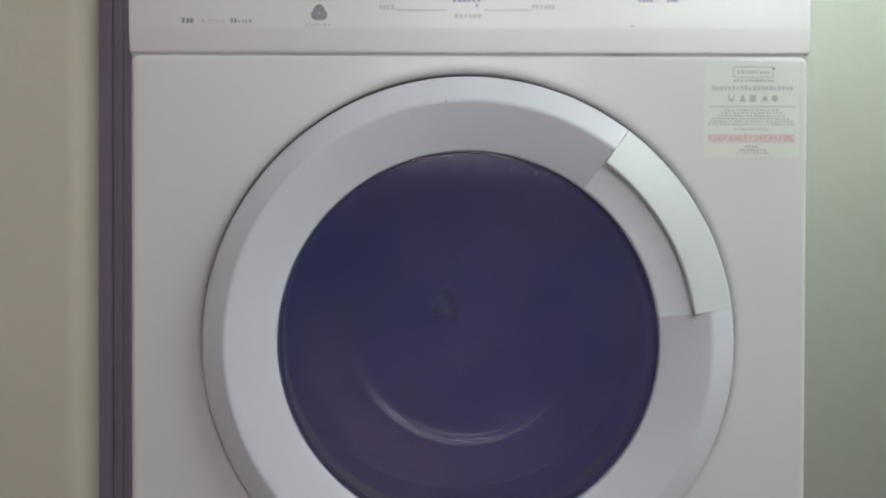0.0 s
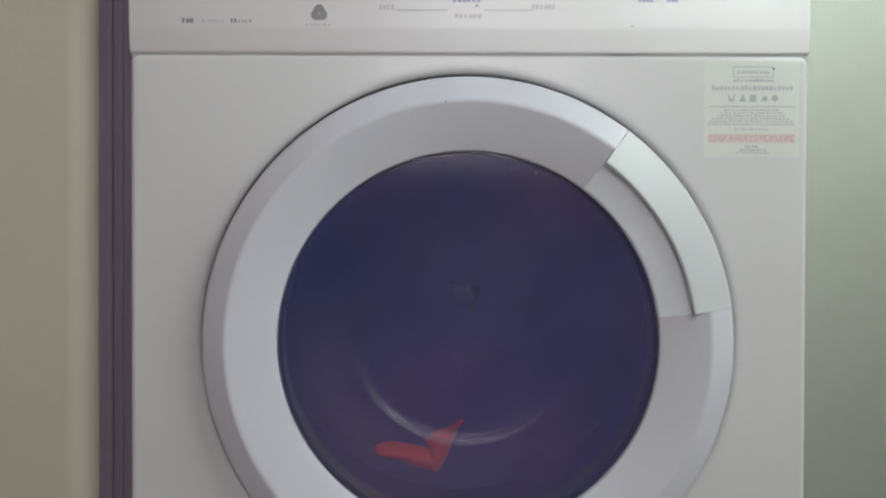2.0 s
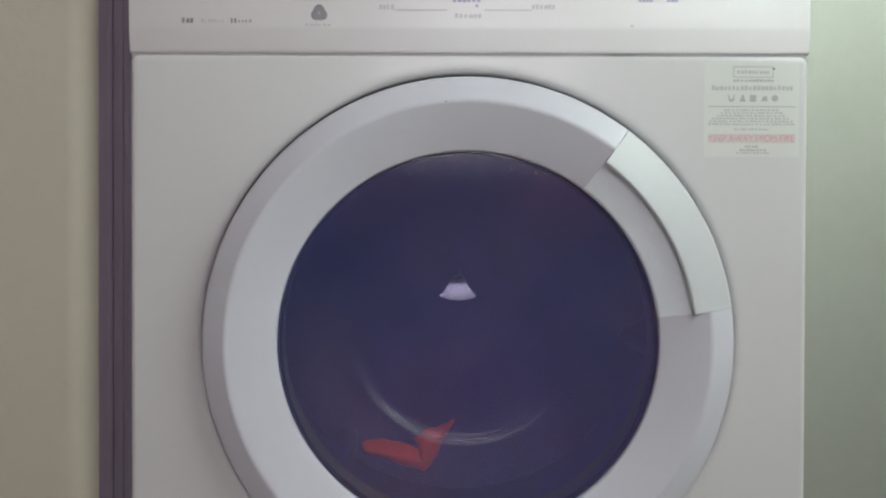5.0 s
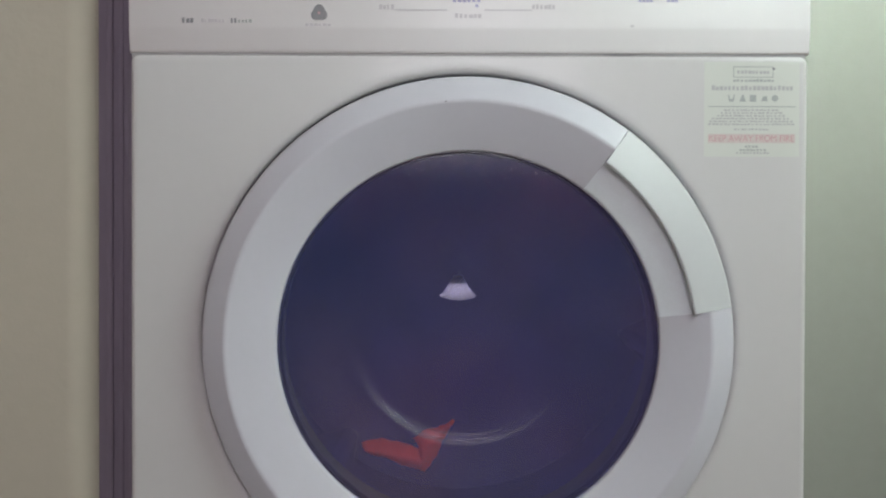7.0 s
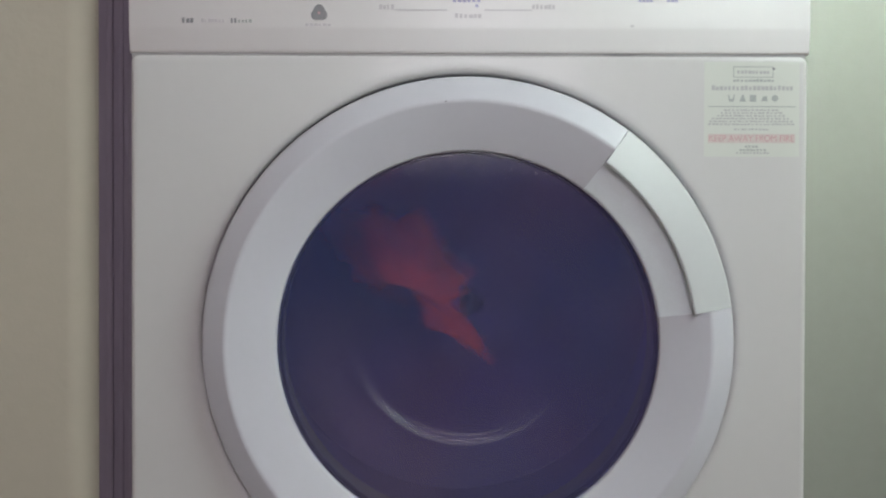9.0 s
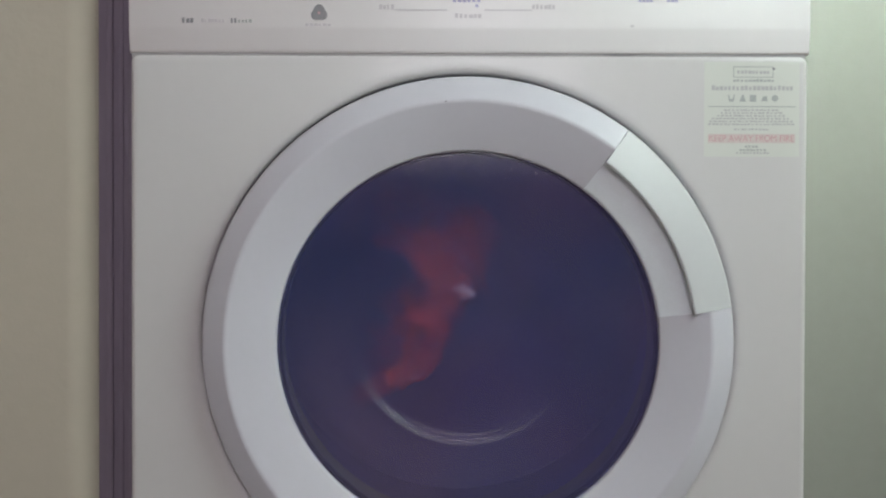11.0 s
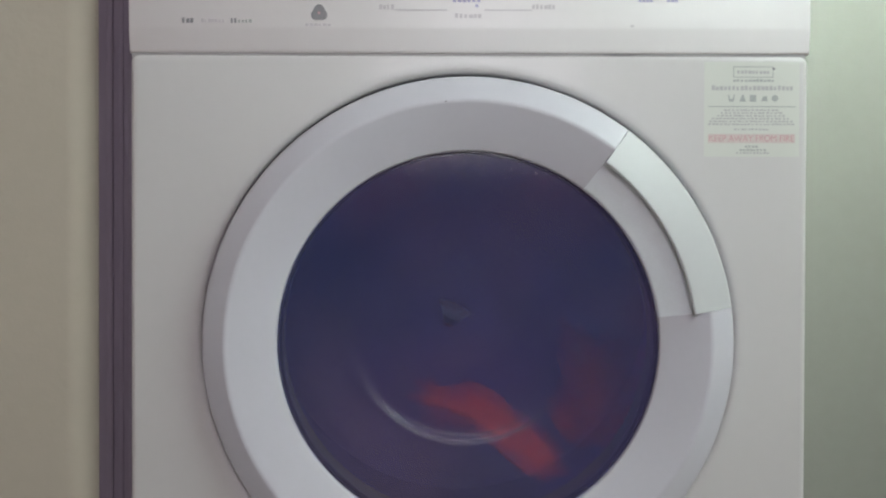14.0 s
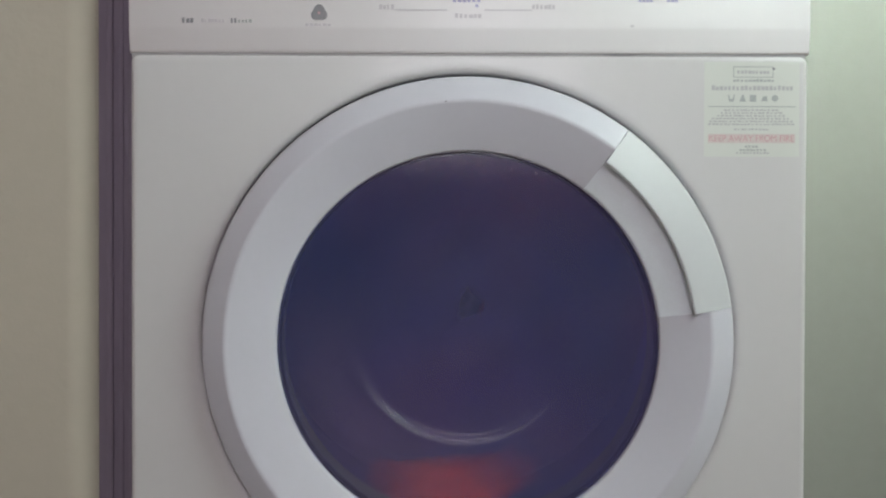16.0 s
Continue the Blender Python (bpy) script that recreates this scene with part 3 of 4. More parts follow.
def sleeve():
    """A folded sleeve: a limp band that doubles back to a pointed end."""
    bm = bmesh.new()
    edges = [(-95, 5, -82, -14), (-65, 11, -50, -23), (-28, 9, -18, -34), (9, -5, 17, -44), (-2, 15, 38, -15), (13, 30, 48, 10), (40, 35, 58, 25), (67, 52, 69, 50)]
    n, m, k = 42, 8, 0.000586
    front, back = [], []
    for i in range(n + 1):
        t = i / n * (len(edges) - 1)
        c = min(int(t), len(edges) - 2)
        q = t - c
        x0, z0, x1, z1 = [edges[c][d] * (1 - q) + edges[c + 1][d] * q for d in range(4)]
        f, b = [], []
        for j in range(m + 1):
            v = j / m
            x, z = (x0 + (x1 - x0) * v) * k, (z0 + (z1 - z0) * v) * k
            wob = 0.0016 * noise.noise(Vector((x * 130, z * 130, 3)))
            y = -0.008 * math.sin(math.pi * v) + 0.006 * noise.noise(Vector((x * 60, z * 90, 1))) - 0.010 * (i / n)
            f.append(bm.verts.new((x + wob, y, z - wob)))
            b.append(bm.verts.new((x + wob, y + 0.003 + 0.004 * math.sin(math.pi * v), z - wob)))
        front.append(f)
        back.append(b)
    for i in range(n):
        for j in range(m):
            bm.faces.new((front[i][j], front[i + 1][j], front[i + 1][j + 1], front[i][j + 1]))
            bm.faces.new((back[i][j + 1], back[i + 1][j + 1], back[i + 1][j], back[i][j]))
        for j in (0, m):
            bm.faces.new((front[i][j], front[i + 1][j], back[i + 1][j], back[i][j]))
    for i in (0, n):
        for j in range(m):
            bm.faces.new((front[i][j], front[i][j + 1], back[i][j + 1], back[i][j]))
    return bm


patches = [part("cloth_fold", cloth_patch(s, a, b), M_GAUZE, garment, angle=180) for s, a, b in ((1, 0.135, 0.12), (2, 0.135, 0.12), (3, 0.09, 0.08), (4, 0.09, 0.08), (5, 0.17, 0.05))]
fold = part("sleeve", sleeve(), M_CLOTH, garment, "folded red sleeve", angle=180)


# ---- what moves ----
def motions():
    # the drum turns one way, rests, then turns the other way
    walk(drum, [(t, pose(DX, 0, DZ, 0, -a, 0)) for t, a in (
        (0, -612), (0.2, -552), (0.4, -492), (0.6, -432), (0.8, -372), (1, -312), (1.2, -252), (1.4, -192), (1.6, -132), (1.8, -88), (2, -56), (2.1, -34),
        (2.2, 0), (2.3, 0), (7.1, 0), (7.2, -1), (7.3, -6), (7.4, -15), (7.5, -28), (7.6, -44), (7.7, -65), (7.8, -89), (7.9, -117), (8, -147),
        (8.2, -209), (8.4, -271), (8.6, -333), (8.8, -395), (9, -457), (9.2, -519), (9.4, -581), (9.6, -643), (9.8, -704), (10, -766), (10.2, -828),
        (10.4, -890), (10.6, -952), (10.8, -1014), (11, -1076), (11.2, -1138), (11.4, -1200), (11.6, -1262), (11.8, -1324), (12, -1386), (12.2, -1448),
        (12.4, -1510), (12.6, -1572), (12.8, -1634), (13, -1695), (13.2, -1757), (13.4, -1819), (13.6, -1881), (13.8, -1943), (14, -2005),
        (14.2, -2067), (14.4, -2129), (14.6, -2191), (14.8, -2253), (15, -2315), (15.2, -2377), (15.4, -2439), (15.6, -2501), (15.8, -2563),
        (16, -2625),
    )])
    walk(patches[0], [(t, pose(*p)) for t, *p in (
        (0, 0.218, 0.170, 0.592, 90, -60, 180), (0.1, 0.218, 0.170, 0.592, 90, -60, 180), (0.2, 0.218, 0.170, 0.592, 90, -60, 180), (0.3, 0.218, 0.170, 0.592, 90, -60, 180),
        (0.4, 0.134, 0.310, 0.529, 65, 16, -154), (0.5, 0.051, 0.175, 0.555, 51, 19, -161), (0.6, 0.001, 0.175, 0.532, 48, 60, 180), (0.7, -0.106, 0.175, 0.388, -65, 64, 7),
        (0.8, -0.106, 0.175, 0.397, -64, 50, -10), (0.9, -0.249, 0.170, 0.423, -90, 80, 0), (1, -0.246, 0.170, 0.525, 90, 77, 180), (1.1, -0.203, 0.170, 0.617, 90, 53, 180),
        (1.2, -0.127, 0.170, 0.685, 90, 30, 180), (1.3, -0.030, 0.170, 0.717, 90, 7, 180), (1.4, 0.072, 0.170, 0.709, 90, -17, 180), (1.5, 0.117, 0.310, 0.590, 71, 14, -155),
        (1.6, 0.042, 0.175, 0.555, 59, 9, -151), (1.7, 0.007, 0.175, 0.502, 67, 54, -168), (1.8, -0.118, 0.175, 0.379, 73, -6, 140), (1.9, -0.207, 0.170, 0.322, 90, -55, 180),
        (2, -0.127, 0.170, 0.249, 90, -30, 180), (2.1, -0.127, 0.170, 0.249, 90, -30, 180), (2.2, -0.127, 0.170, 0.249, 90, -30, 180), (7.1, -0.127, 0.170, 0.249, 90, -30, 180),
        (7.2, -0.147, 0.170, 0.673, 90, 35, 180), (7.3, -0.141, 0.170, 0.677, 90, 34, 180), (7.4, -0.135, 0.170, 0.681, 90, 32, 180), (7.5, -0.128, 0.170, 0.685, 90, 30, 180),
        (7.6, -0.122, 0.170, 0.688, 90, 29, 180), (7.7, -0.115, 0.170, 0.692, 90, 27, 180), (7.8, -0.108, 0.170, 0.695, 90, 25, 180), (7.9, -0.102, 0.170, 0.698, 90, 24, 180),
        (8, -0.095, 0.170, 0.701, 90, 22, 180), (8.1, -0.029, 0.175, 0.545, 50, -20, 173), (8.2, -0.006, 0.175, 0.532, 43, -60, 180), (8.3, 0.096, 0.175, 0.455, 90, -71, 59),
        (8.4, -0.005, 0.175, 0.326, 111, -8, 12), (8.5, -0.123, 0.170, 0.247, 90, 29, 0), (8.6, -0.147, 0.310, 0.353, 110, 70, 0), (8.7, -0.167, 0.310, 0.399, -48, 55, -113),
        (8.8, -0.251, 0.170, 0.500, -90, 83, 180), (8.9, -0.092, 0.175, 0.526, 100, 34, -36), (9, -0.060, 0.175, 0.530, 99, 51, -29), (9.1, -0.006, 0.175, 0.537, 137, 30, 0),
        (9.2, 0.061, 0.175, 0.398, 142, 67, -68), (9.3, 0.078, 0.175, 0.488, -99, 60, -23), (9.4, 0.232, 0.170, 0.565, -90, 67, 0), (9.5, 0.215, 0.170, 0.597, -90, 59, 0),
        (9.6, 0.194, 0.170, 0.627, -90, 51, 0), (9.7, 0.169, 0.170, 0.654, -90, 42, 0), (9.8, 0.140, 0.170, 0.676, -90, 34, 0), (9.9, 0.108, 0.170, 0.694, -90, 26, 0),
        (10, 0.074, 0.170, 0.708, -90, 17, 0), (10.1, 0.015, 0.175, 0.570, -101, 40, -44), (10.2, 0.105, 0.175, 0.477, -105, 53, -39), (10.3, 0.128, 0.175, 0.452, -111, 64, -43),
        (10.4, 0.247, 0.170, 0.510, -90, 80, 0), (10.5, 0.225, 0.170, 0.580, -90, 64, 0), (10.6, 0.183, 0.170, 0.639, -90, 47, 0), (10.7, 0.126, 0.170, 0.685, -90, 30, 0),
        (10.8, 0.059, 0.170, 0.712, -90, 14, 0), (10.9, -0.014, 0.170, 0.719, -90, -3, 0), (11, -0.035, 0.175, 0.562, -86, 25, -36), (11.1, 0.037, 0.175, 0.530, -99, 42, -41),
        (11.2, 0.113, 0.310, 0.502, -50, 70, 0), (11.3, 0.142, 0.170, 0.675, -90, 35, 0), (11.4, 0.011, 0.170, 0.719, -90, 3, 0), (11.5, -0.124, 0.170, 0.687, -90, -29, 0),
        (11.6, -0.119, 0.175, 0.532, -104, 20, -60), (11.7, -0.053, 0.175, 0.539, -111, 41, -53), (11.8, -0.047, 0.175, 0.562, -91, 38, -38), (11.9, 0.055, 0.175, 0.502, -86, 58, -22),
        (12, 0.078, 0.175, 0.488, -91, 58, -22), (12.1, 0.232, 0.170, 0.565, -90, 67, 0), (12.2, 0.215, 0.170, 0.597, -90, 59, 0), (12.3, 0.194, 0.170, 0.627, -90, 51, 0),
        (12.4, 0.169, 0.170, 0.654, -90, 42, 0), (12.5, 0.140, 0.170, 0.676, -90, 34, 0), (12.6, 0.108, 0.170, 0.694, -90, 26, 0), (12.7, 0.074, 0.170, 0.708, -90, 17, 0),
        (12.8, 0.015, 0.175, 0.570, -101, 40, -44), (12.9, 0.105, 0.175, 0.477, -105, 53, -39), (13, 0.128, 0.175, 0.452, -111, 64, -43), (13.1, 0.247, 0.170, 0.510, -90, 80, 0),
        (13.2, 0.225, 0.170, 0.580, -90, 64, 0), (13.3, 0.183, 0.170, 0.639, -90, 47, 0), (13.4, 0.126, 0.170, 0.685, -90, 30, 0), (13.5, 0.059, 0.170, 0.712, -90, 14, 0),
        (13.6, -0.014, 0.170, 0.719, -90, -3, 0), (13.7, -0.035, 0.175, 0.562, -86, 25, -36), (13.8, 0.037, 0.175, 0.530, -99, 42, -41), (13.9, 0.113, 0.310, 0.502, -50, 70, 0),
        (14, 0.169, 0.310, 0.365, 120, 73, -125), (14.1, 0.251, 0.170, 0.452, 90, 87, 180), (14.2, 0.234, 0.170, 0.559, -90, 69, 0), (14.3, 0.174, 0.170, 0.649, -90, 44, 0),
        (14.4, 0.082, 0.170, 0.705, -90, 19, 0), (14.5, -0.026, 0.170, 0.718, -90, -6, 0), (14.6, -0.065, 0.175, 0.577, -69, -14, 18), (14.7, 0.006, 0.175, 0.559, -57, -0, 12),
        (14.8, 0.087, 0.175, 0.514, -88, 67, -31), (14.9, 0.091, 0.175, 0.366, 92, 48, -161), (15, -0.020, 0.175, 0.313, 77, 2, -158), (15.1, -0.047, 0.175, 0.329, 75, -10, 162),
        (15.2, -0.160, 0.170, 0.272, 90, -39, 180), (15.3, -0.218, 0.170, 0.340, 90, -60, 180), (15.4, -0.249, 0.170, 0.425, 90, -80, 180), (15.5, -0.248, 0.170, 0.516, -90, -79, 0),
        (15.6, -0.215, 0.170, 0.600, -90, -58, 0), (15.7, -0.038, 0.175, 0.516, 92, -50, 140), (15.8, 0.149, 0.310, 0.406, 72, -51, 76), (15.9, 0.238, 0.170, 0.388, 90, -72, 0),
        (16, 0.238, 0.170, 0.388, 90, -72, 0),
    )])
    walk(patches[1], [(t, pose(*p)) for t, *p in (
        (0, 0.209, 0.176, 0.328, -90, -56, 0), (0.1, 0.209, 0.176, 0.328, -90, -56, 0), (0.2, 0.209, 0.176, 0.328, -90, -56, 0), (0.3, 0.209, 0.176, 0.328, -90, -56, 0),
        (0.4, 0.209, 0.176, 0.328, -90, -56, 0), (0.5, 0.011, 0.310, 0.446, -109, -28, 64), (0.6, -0.046, 0.155, 0.475, -89, -33, 49), (0.7, -0.072, 0.155, 0.348, -47, -46, 95),
        (0.8, -0.072, 0.155, 0.352, -41, -50, 102), (0.9, -0.048, 0.176, 0.220, -90, -11, 180), (1, 0.043, 0.176, 0.219, -90, 10, 180), (1.1, 0.129, 0.176, 0.251, -90, 31, 180),
        (1.2, 0.198, 0.176, 0.312, -90, 52, 180), (1.3, 0.240, 0.176, 0.393, -90, 73, 180), (1.4, 0.251, 0.176, 0.484, 90, 86, 0), (1.5, 0.085, 0.155, 0.507, -100, 23, -150),
        (1.6, 0.078, 0.155, 0.482, -106, 16, -142), (1.7, -0.024, 0.155, 0.447, -116, 8, -176), (1.8, -0.194, 0.176, 0.306, -90, -50, 180), (1.9, -0.200, 0.176, 0.313, -90, -52, 180),
        (2, -0.066, 0.176, 0.224, -90, -15, 180), (2.1, -0.066, 0.176, 0.224, -90, -15, 180), (2.2, -0.066, 0.176, 0.224, -90, -15, 180), (7.1, -0.066, 0.176, 0.224, -90, -15, 180),
        (7.2, -0.075, 0.176, 0.708, -90, 17, 180), (7.3, -0.066, 0.176, 0.711, -90, 15, 180), (7.4, -0.057, 0.176, 0.713, -90, 13, 180), (7.5, -0.048, 0.176, 0.715, -90, 11, 180),
        (7.6, -0.039, 0.176, 0.716, -90, 9, 180), (7.7, -0.030, 0.176, 0.718, -90, 7, 180), (7.8, -0.020, 0.176, 0.718, -90, 4, 180), (7.9, -0.011, 0.176, 0.719, -90, 2, 180),
        (8, -0.002, 0.176, 0.719, -90, 0, 180), (8.1, 0.001, 0.155, 0.515, -95, -26, 135), (8.2, 0.025, 0.155, 0.475, -93, -54, 142), (8.3, 0.059, 0.155, 0.384, -115, 13, -166),
        (8.4, 0.100, 0.310, 0.358, -128, 60, 180), (8.5, 0.011, 0.176, 0.215, -90, 3, 180), (8.6, -0.165, 0.176, 0.276, -90, -41, 180), (8.7, -0.134, 0.155, 0.453, -71, 18, -130),
        (8.8, -0.118, 0.155, 0.503, -94, 22, -61), (8.9, -0.104, 0.155, 0.538, -97, 33, -49), (9, -0.106, 0.310, 0.555, -82, 44, -35), (9.1, 0.043, 0.155, 0.482, -63, 47, -25),
        (9.2, -0.020, 0.155, 0.506, -116, 44, -56), (9.3, 0.096, 0.155, 0.410, 126, 48, -120), (9.4, 0.119, 0.176, 0.246, 90, 28, 180), (9.5, -0.012, 0.176, 0.215, 90, -3, 180),
        (9.6, -0.140, 0.176, 0.257, 90, -34, 180), (9.7, -0.228, 0.176, 0.359, 90, -65, 180), (9.8, -0.129, 0.155, 0.480, 109, -19, 115), (9.9, -0.094, 0.155, 0.511, 132, -45, 111),
        (10, -0.069, 0.155, 0.517, 157, -59, 93), (10.1, 0.036, 0.155, 0.506, 166, -56, 83), (10.2, 0.113, 0.155, 0.402, -105, -30, 55), (10.3, 0.131, 0.176, 0.253, -90, -32, 0),
        (10.4, 0.013, 0.176, 0.216, -90, -3, 0), (10.5, -0.109, 0.176, 0.239, -90, 25, 0), (10.6, -0.204, 0.176, 0.318, -90, 54, 0), (10.7, -0.129, 0.155, 0.450, -100, 17, -57),
        (10.8, -0.104, 0.155, 0.487, -112, 39, -50), (10.9, -0.094, 0.155, 0.506, -134, 56, -67), (11, -0.003, 0.155, 0.531, 142, 46, -100), (11.1, 0.020, 0.155, 0.457, 104, 44, -133),
        (11.2, 0.115, 0.155, 0.402, 102, 48, -129), (11.3, 0.249, 0.176, 0.434, 90, 83, 180), (11.4, 0.243, 0.176, 0.531, -90, 75, 0), (11.5, 0.201, 0.176, 0.618, -90, 53, 0),
        (11.6, 0.130, 0.176, 0.683, -90, 31, 0), (11.7, 0.039, 0.176, 0.716, -90, 9, 0), (11.8, -0.010, 0.155, 0.506, -133, 48, -69), (11.9, 0.054, 0.155, 0.426, 121, 53, -119),
        (12, 0.096, 0.155, 0.410, 116, 44, -124), (12.1, 0.119, 0.176, 0.246, 90, 28, 180), (12.2, -0.012, 0.176, 0.215, 90, -3, 180), (12.3, -0.140, 0.176, 0.257, 90, -34, 180),
        (12.4, -0.228, 0.176, 0.359, 90, -65, 180), (12.5, -0.129, 0.155, 0.480, 109, -19, 115), (12.6, -0.094, 0.155, 0.511, 132, -45, 111), (12.7, -0.069, 0.155, 0.517, 157, -59, 93),
        (12.8, 0.036, 0.155, 0.506, 166, -56, 83), (12.9, 0.113, 0.155, 0.402, -105, -30, 55), (13, 0.131, 0.176, 0.253, -90, -32, 0), (13.1, 0.013, 0.176, 0.216, -90, -3, 0),
        (13.2, -0.109, 0.176, 0.239, -90, 25, 0), (13.3, -0.204, 0.176, 0.318, -90, 54, 0), (13.4, -0.129, 0.155, 0.450, -100, 17, -57), (13.5, -0.104, 0.155, 0.487, -112, 39, -50),
        (13.6, -0.094, 0.155, 0.506, -134, 56, -67), (13.7, -0.003, 0.155, 0.531, 142, 46, -100), (13.8, 0.020, 0.155, 0.457, 104, 44, -133), (13.9, 0.115, 0.155, 0.402, 102, 48, -129),
        (14, 0.234, 0.176, 0.375, 90, 69, 180), (14.1, 0.245, 0.176, 0.410, 90, 77, 180), (14.2, 0.250, 0.176, 0.446, 90, 85, 180), (14.3, 0.251, 0.176, 0.482, -90, 87, 0),
        (14.4, 0.246, 0.176, 0.517, -90, 78, 0), (14.5, 0.236, 0.176, 0.552, -90, 70, 0), (14.6, 0.222, 0.176, 0.585, -90, 62, 0), (14.7, 0.041, 0.155, 0.498, -80, 46, -31),
        (14.8, 0.095, 0.155, 0.445, 139, 70, -112), (14.9, 0.050, 0.155, 0.331, 85, 14, -135), (15, 0.029, 0.155, 0.320, 75, -2, -149), (15.1, 0.007, 0.155, 0.313, 80, -7, 136),
        (15.2, -0.093, 0.155, 0.362, 94, -39, 143), (15.3, -0.150, 0.155, 0.418, 122, -42, 122), (15.4, -0.153, 0.155, 0.457, -154, -42, 81), (15.5, -0.134, 0.155, 0.501, -122, -31, 77),
        (15.6, -0.108, 0.155, 0.510, -89, -29, 134), (15.7, -0.003, 0.155, 0.454, -72, -40, 125), (15.8, 0.085, 0.155, 0.375, -94, -37, 61), (15.9, 0.068, 0.155, 0.338, -99, -24, 50),
        (16, -0.006, 0.155, 0.313, -80, -3, 48),
    )])
    walk(patches[2], [(t, pose(*p)) for t, *p in (
        (0, -0.070, 0.182, 0.225, -90, 16, 0), (0.1, -0.070, 0.182, 0.225, -90, 16, 0), (0.2, -0.070, 0.182, 0.225, -90, 16, 0), (0.3, -0.070, 0.182, 0.225, -90, 16, 0),
        (0.4, -0.070, 0.182, 0.225, -90, 16, 0), (0.5, -0.070, 0.182, 0.225, -90, 16, 0), (0.6, -0.070, 0.182, 0.225, -90, 16, 0), (0.7, -0.070, 0.182, 0.225, -90, 16, 0),
        (0.8, -0.070, 0.182, 0.225, -90, 16, 0), (0.9, -0.034, 0.140, 0.352, -108, -55, 44), (1, 0.001, 0.310, 0.276, -125, -31, 70), (1.1, 0.066, 0.140, 0.342, -93, -14, 48),
        (1.2, 0.116, 0.310, 0.321, -88, -14, 49), (1.3, 0.059, 0.182, 0.222, -90, -14, 0), (1.4, -0.062, 0.182, 0.223, -90, 14, 0), (1.5, -0.168, 0.182, 0.279, -90, 42, 0),
        (1.6, -0.055, 0.140, 0.447, -105, -13, 55), (1.7, -0.092, 0.140, 0.445, -61, -18, 25), (1.8, -0.037, 0.140, 0.362, -84, -18, 25), (1.9, -0.075, 0.140, 0.317, -82, -8, 41),
        (2, -0.001, 0.182, 0.215, -90, -0, 0), (2.1, -0.001, 0.182, 0.215, -90, -0, 0), (2.2, -0.001, 0.182, 0.215, -90, -0, 0), (7.1, -0.001, 0.182, 0.215, -90, -0, 0),
        (7.2, -0.233, 0.182, 0.565, -90, -67, 0), (7.3, -0.230, 0.182, 0.571, -90, -66, 0), (7.4, -0.227, 0.182, 0.578, -90, -64, 0), (7.5, -0.224, 0.182, 0.584, -90, -62, 0),
        (7.6, -0.221, 0.182, 0.590, -90, -61, 0), (7.7, -0.217, 0.182, 0.597, -90, -59, 0), (7.8, -0.213, 0.182, 0.603, -90, -57, 0), (7.9, -0.115, 0.140, 0.545, -125, -37, 65),
        (8, -0.076, 0.140, 0.564, -69, -14, 24), (8.1, -0.136, 0.182, 0.680, -90, -33, 0), (8.2, -0.046, 0.140, 0.555, -64, -17, 34), (8.3, -0.020, 0.140, 0.352, -68, 9, -29),
        (8.4, -0.044, 0.140, 0.324, -58, -0, 28), (8.5, -0.132, 0.310, 0.321, -98, 52, -42), (8.6, -0.127, 0.140, 0.421, -122, 30, -71), (8.7, -0.115, 0.140, 0.469, -90, 21, -131),
        (8.8, -0.250, 0.182, 0.504, -90, 82, 180), (8.9, -0.044, 0.140, 0.480, 89, 40, -32), (9, -0.017, 0.140, 0.469, 79, 49, -37), (9.1, 0.035, 0.140, 0.411, -65, 70, -119),
        (9.2, 0.006, 0.140, 0.317, -115, -0, -147), (9.3, 0.034, 0.140, 0.349, -107, 17, -162), (9.4, -0.023, 0.140, 0.321, -102, 13, -129), (9.5, -0.094, 0.140, 0.348, -90, 17, -121),
        (9.6, -0.115, 0.140, 0.383, -99, 12, -126), (9.7, -0.134, 0.140, 0.424, -86, 20, -43), (9.8, -0.120, 0.140, 0.476, -78, 25, -37), (9.9, -0.227, 0.182, 0.356, -90, 64, 0),
        (10, -0.140, 0.182, 0.257, -90, 33, 0), (10.1, -0.003, 0.140, 0.430, -91, -41, 32), (10.2, 0.025, 0.140, 0.352, -76, -11, 18), (10.3, -0.003, 0.140, 0.326, -73, 19, -18),
        (10.4, -0.089, 0.140, 0.341, -95, 42, -40), (10.5, -0.123, 0.140, 0.398, -100, 13, -118), (10.6, -0.127, 0.140, 0.424, -92, 17, -121), (10.7, -0.120, 0.140, 0.459, -69, 11, -38),
        (10.8, -0.246, 0.182, 0.408, -91, 73, -3), (10.9, -0.232, 0.182, 0.368, -90, 67, 0), (11, -0.046, 0.140, 0.438, 106, 64, -138), (11.1, -0.037, 0.140, 0.404, 110, 56, -134),
        (11.2, 0.008, 0.182, 0.215, 90, 2, 180), (11.3, 0.077, 0.140, 0.352, 95, 16, -119), (11.4, 0.015, 0.140, 0.302, 77, -0, -157), (11.5, 0.030, 0.182, 0.217, 90, 7, 180),
        (11.6, 0.038, 0.182, 0.218, 90, 9, 180), (11.7, 0.045, 0.182, 0.219, 90, 11, 180), (11.8, 0.053, 0.182, 0.221, 90, 12, 180), (11.9, 0.021, 0.140, 0.378, 102, 53, -139),
        (12, 0.034, 0.140, 0.349, 73, 17, -162), (12.1, -0.023, 0.140, 0.321, 78, 13, -129), (12.2, -0.094, 0.140, 0.348, 90, 17, -121), (12.3, -0.115, 0.140, 0.383, 81, 12, -126),
